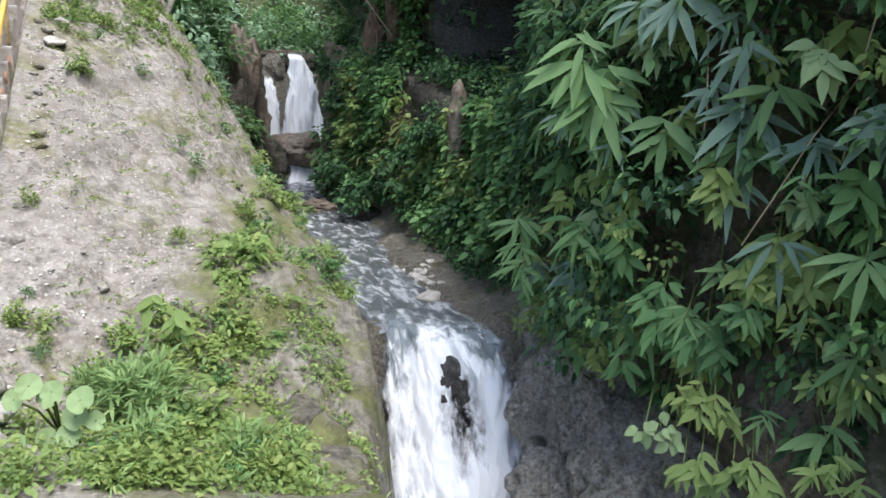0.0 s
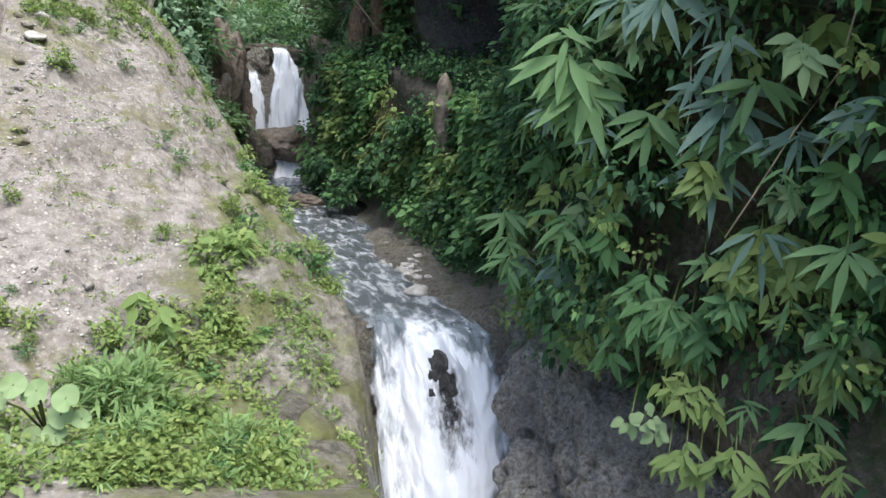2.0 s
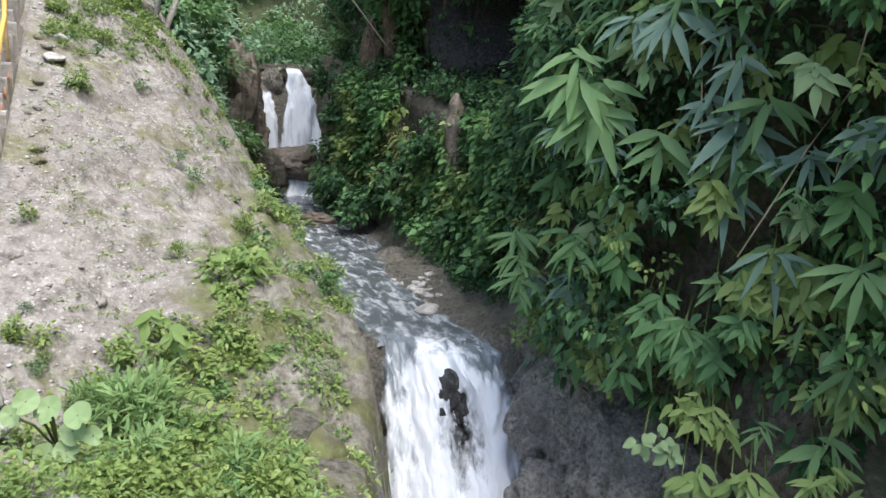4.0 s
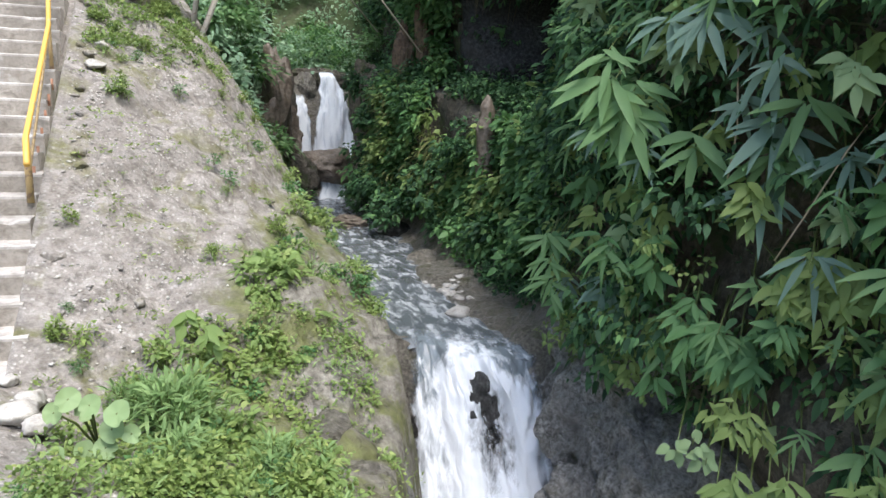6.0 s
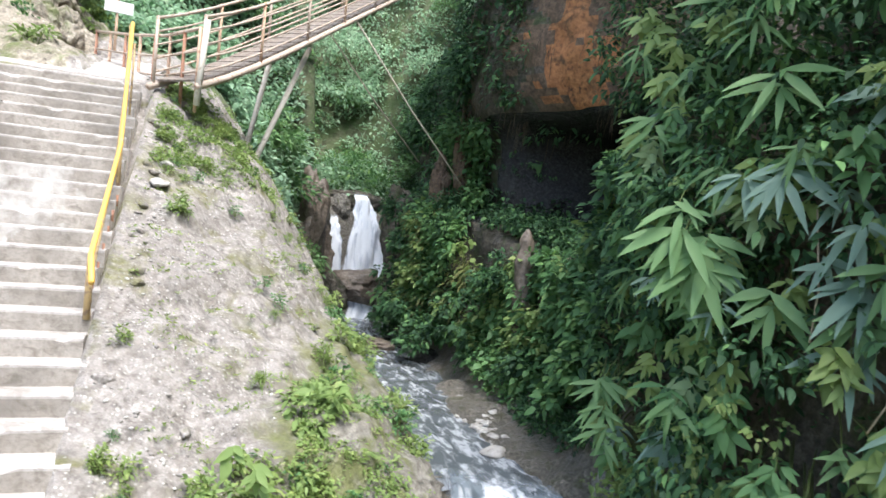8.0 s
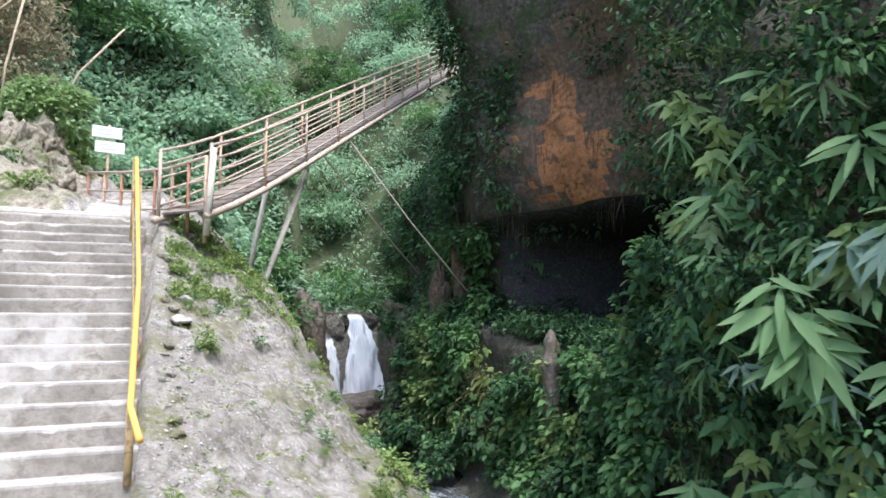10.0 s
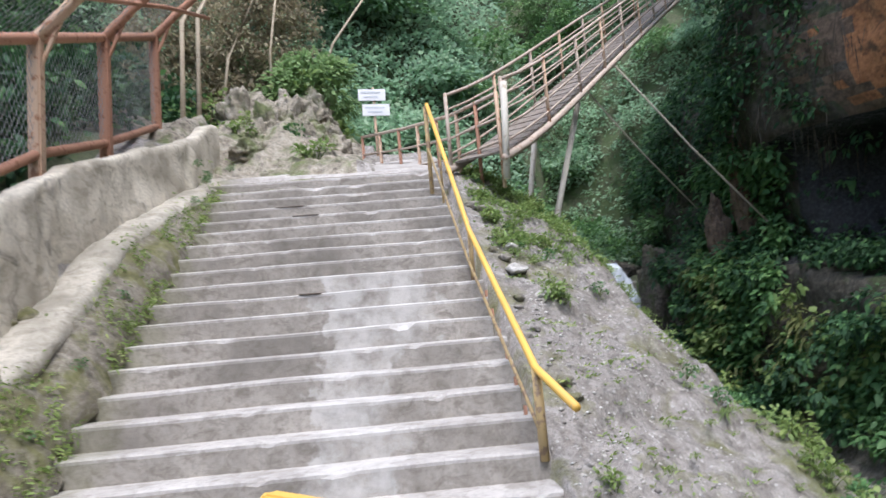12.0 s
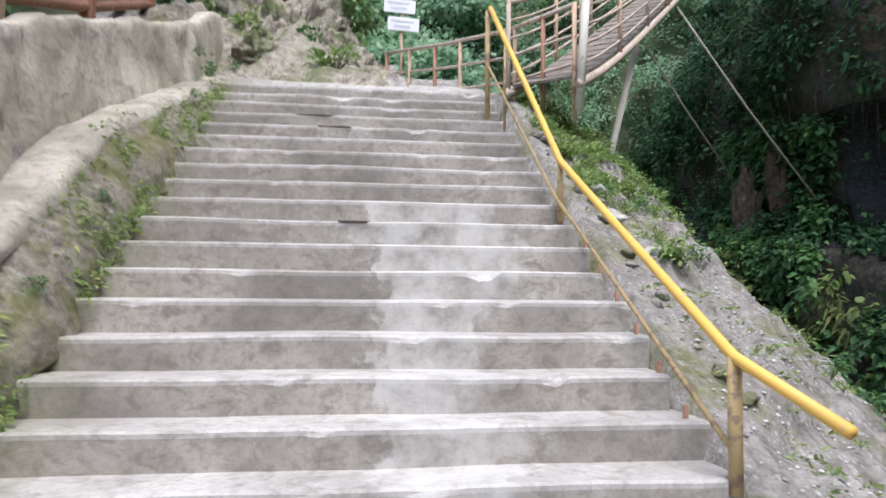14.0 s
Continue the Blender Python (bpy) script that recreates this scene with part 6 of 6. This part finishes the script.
bpy.context.view_layer.update()
tagged(leaf_object("gravel", [gravel(9000, rng)], gravel_mat()), "loose pale gravel strewn over the bank", "gravel", kind="stuff")
n = 2600
x, y = rng.uniform(0.15, 3.2, n), rng.uniform(-3.0, 9.5, n)
k = fbm(np.stack([x, y * 1.5, x * 0 + 4], 1), 1.1, 4) > 0.12
x, y = x[k], y[k]
c = np.stack([x, y, GZ(x, y)], 1)
c = np.repeat(c, 9, 0) + rng.normal(size=(len(c) * 9, 3)) * [0.05, 0.05, 0.0]
way = unit(rng.normal(size=c.shape) * [0.8, 0.8, 0.25] + [0.1, -0.1, 0.7])
L = rng.uniform(0.02, 0.07, len(c))
tagged(leaf_object("grass", [leaf_arrays(c, way, unit(rng.normal(size=c.shape)), L, L * 0.28, 0.3)], L_YELLOW), "thin short grass and moss on the gravelly bank", "grass", kind="stuff")

# more sprays over the face of the thicket, and stones at the foot of the stairs
random.seed(5)
for i in range(46):
    y = random.uniform(-4.6, 0.9)
    z = random.uniform(-1.6, 4.2)
    x = float(thicket_x(y)) - 0.12 + 0.16 * max(0.0, -0.6 - z) + random.uniform(-0.1, 0.25)
    mat = random.choice((L_BAMBOO, L_BAMBOO, L_GREY, L_MID))
    spray((x, y, z), random.uniform(0.18, 0.34), mat, "bluish green bamboo spray in the thicket" if mat is L_GREY else "green bamboo spray in the thicket", (-0.72 + random.uniform(-0.3, 0.3), -0.66, 0.0), random.choice((6, 7, 8, 9)), random.uniform(0.3, 0.6), random.uniform(0.13, 0.24), random.uniform(-0.4, 0.4))
for i in range(64):
    y = random.uniform(-4.6, 0.6)
    z = random.uniform(-1.75, 3.6)
    x = float(thicket_x(y)) - 0.05 + 0.16 * max(0.0, -0.6 - z) + random.uniform(-0.1, 0.2)
    mat, lab = random.choice(((L_MID, "glossy green"), (L_MID, "glossy green"), (L_BRIGHT, "bright green"), (L_BRIGHT, "bright green"), (L_ROUND, "pale green"), (L_YELLOW, "yellow green")))
    for k in range(3):
        spray((x + random.uniform(-0.06, 0.06), y + random.uniform(-0.16, 0.16), z + random.uniform(-0.18, 0.12)), random.uniform(0.13, 0.24), mat, lab + " broad-leaved climber growing out of the thicket", (-0.72 + random.uniform(-0.4, 0.4), -0.66, 0.0), random.choice((6, 7, 8)), random.uniform(0.2, 0.4), random.uniform(0.32, 0.5), random.uniform(-0.5, 0.5), "thicket shrubs", "climber")["category"] = "climber"
for i in range(12):
    x, y = random.uniform(-0.5, 0.45), random.uniform(-2.6, -1.75)
    s = random.uniform(0.05, 0.15)
    rock("stone", (x, y, float(land(x, y)) + s * 0.3), (s * 1.2, s, s * 0.7), M_STONE, "pale stone at the foot of the stairs", "stone", "stones at the stairs", i + 500, 0.4, 3)
rng = np.random.default_rng(53)
n = 1500
y, t = rng.uniform(-1.8, 6.6, n), rng.uniform(0, 1, n) ** 1.3
k = fbm(np.stack([y, t, y * 0], 1), 1.6, 3) > -0.1
y, t = y[k], t[k]
zb, zt = base_z(y) - 0.1, ledge_z(y) - 0.03
c = np.stack([-2.93 - 0.42 * t ** 1.3, y, zb + (zt - zb) * t ** 0.75], 1)
c = np.repeat(c, 10, 0) + rng.normal(size=(len(c) * 10, 3)) * [0.02, 0.05, 0.03]
way = unit(rng.normal(size=c.shape) * 0.5 + [0.7, 0, 0.6])
L = rng.uniform(0.02, 0.065, len(c))
tagged(leaf_object("grass", [leaf_arrays(c, way, unit(rng.normal(size=c.shape)), L, L * 0.3, 0.5)], L_YELLOW), "olive moss and short grass on the rubble bank", "grass", kind="stuff")

# low mixed ground cover between the plants of the near bank
rng = np.random.default_rng(61)
for mat, n, L, label in ((L_BRIGHT, 1300, 0.05, "low bright green ground cover on the lower bank"), (L_YELLOW, 1100, 0.045, "low yellow green ground cover on the lower bank"), (L_GRASS, 500, 0.08, "soft pale grass on the lower bank")):
    x, y = rng.uniform(0.4, 2.75, n), rng.uniform(-3.5, 0.6, n)
    k = (fbm(np.stack([x, y, x * 0 + L * 90], 1), 1.5, 4) > -0.02) & (x > 1.1 + 0.55 * np.clip(y + 1.8, 0, 3)) & ((x < 2.15) | (fbm(np.stack([x, y, x * 0 + 3], 1), 2.2, 3) > 0.12)) | ((y < -2.0) & (x < 1.7) & (rng.uniform(0, 1, n) < 0.5))
    x, y = x[k], y[k]
    c = np.stack([x, y, GZ(x, y) + rng.uniform(0.0, 0.06, len(x))], 1)
    o = unit(np.tile(np.array([-0.1, -0.5, 0.7]), (len(c), 1)))
    tagged(leaf_object("ground_cover", [clumps(c, o, rng.uniform(0.04, 0.1, len(c)), 12, L, 0.5 if L < 0.06 else 0.14, 0.3, rng=rng)], mat), label, "ground cover", kind="stuff")
n = 900
x, y = rng.uniform(0.2, 1.9, n), rng.uniform(2.6, 6.0, n)
k = (y > 2.4 + 0.9 * x) & (fbm(np.stack([x, y, x * 0], 1), 1.4, 3) > -0.15)
x, y = x[k], y[k]
c = np.stack([x, y, GZ(x, y) + rng.uniform(0.0, 0.08, len(x))], 1)
o = unit(np.tile(np.array([0.0, -0.5, 0.7]), (len(c), 1)))
tagged(leaf_object("ground_cover", [clumps(c, o, rng.uniform(0.05, 0.12, len(c)), 12, 0.06, 0.5, 0.3, rng=rng)], L_BRIGHT), "low green creepers on the bank under the footbridge", "ground cover", kind="stuff")
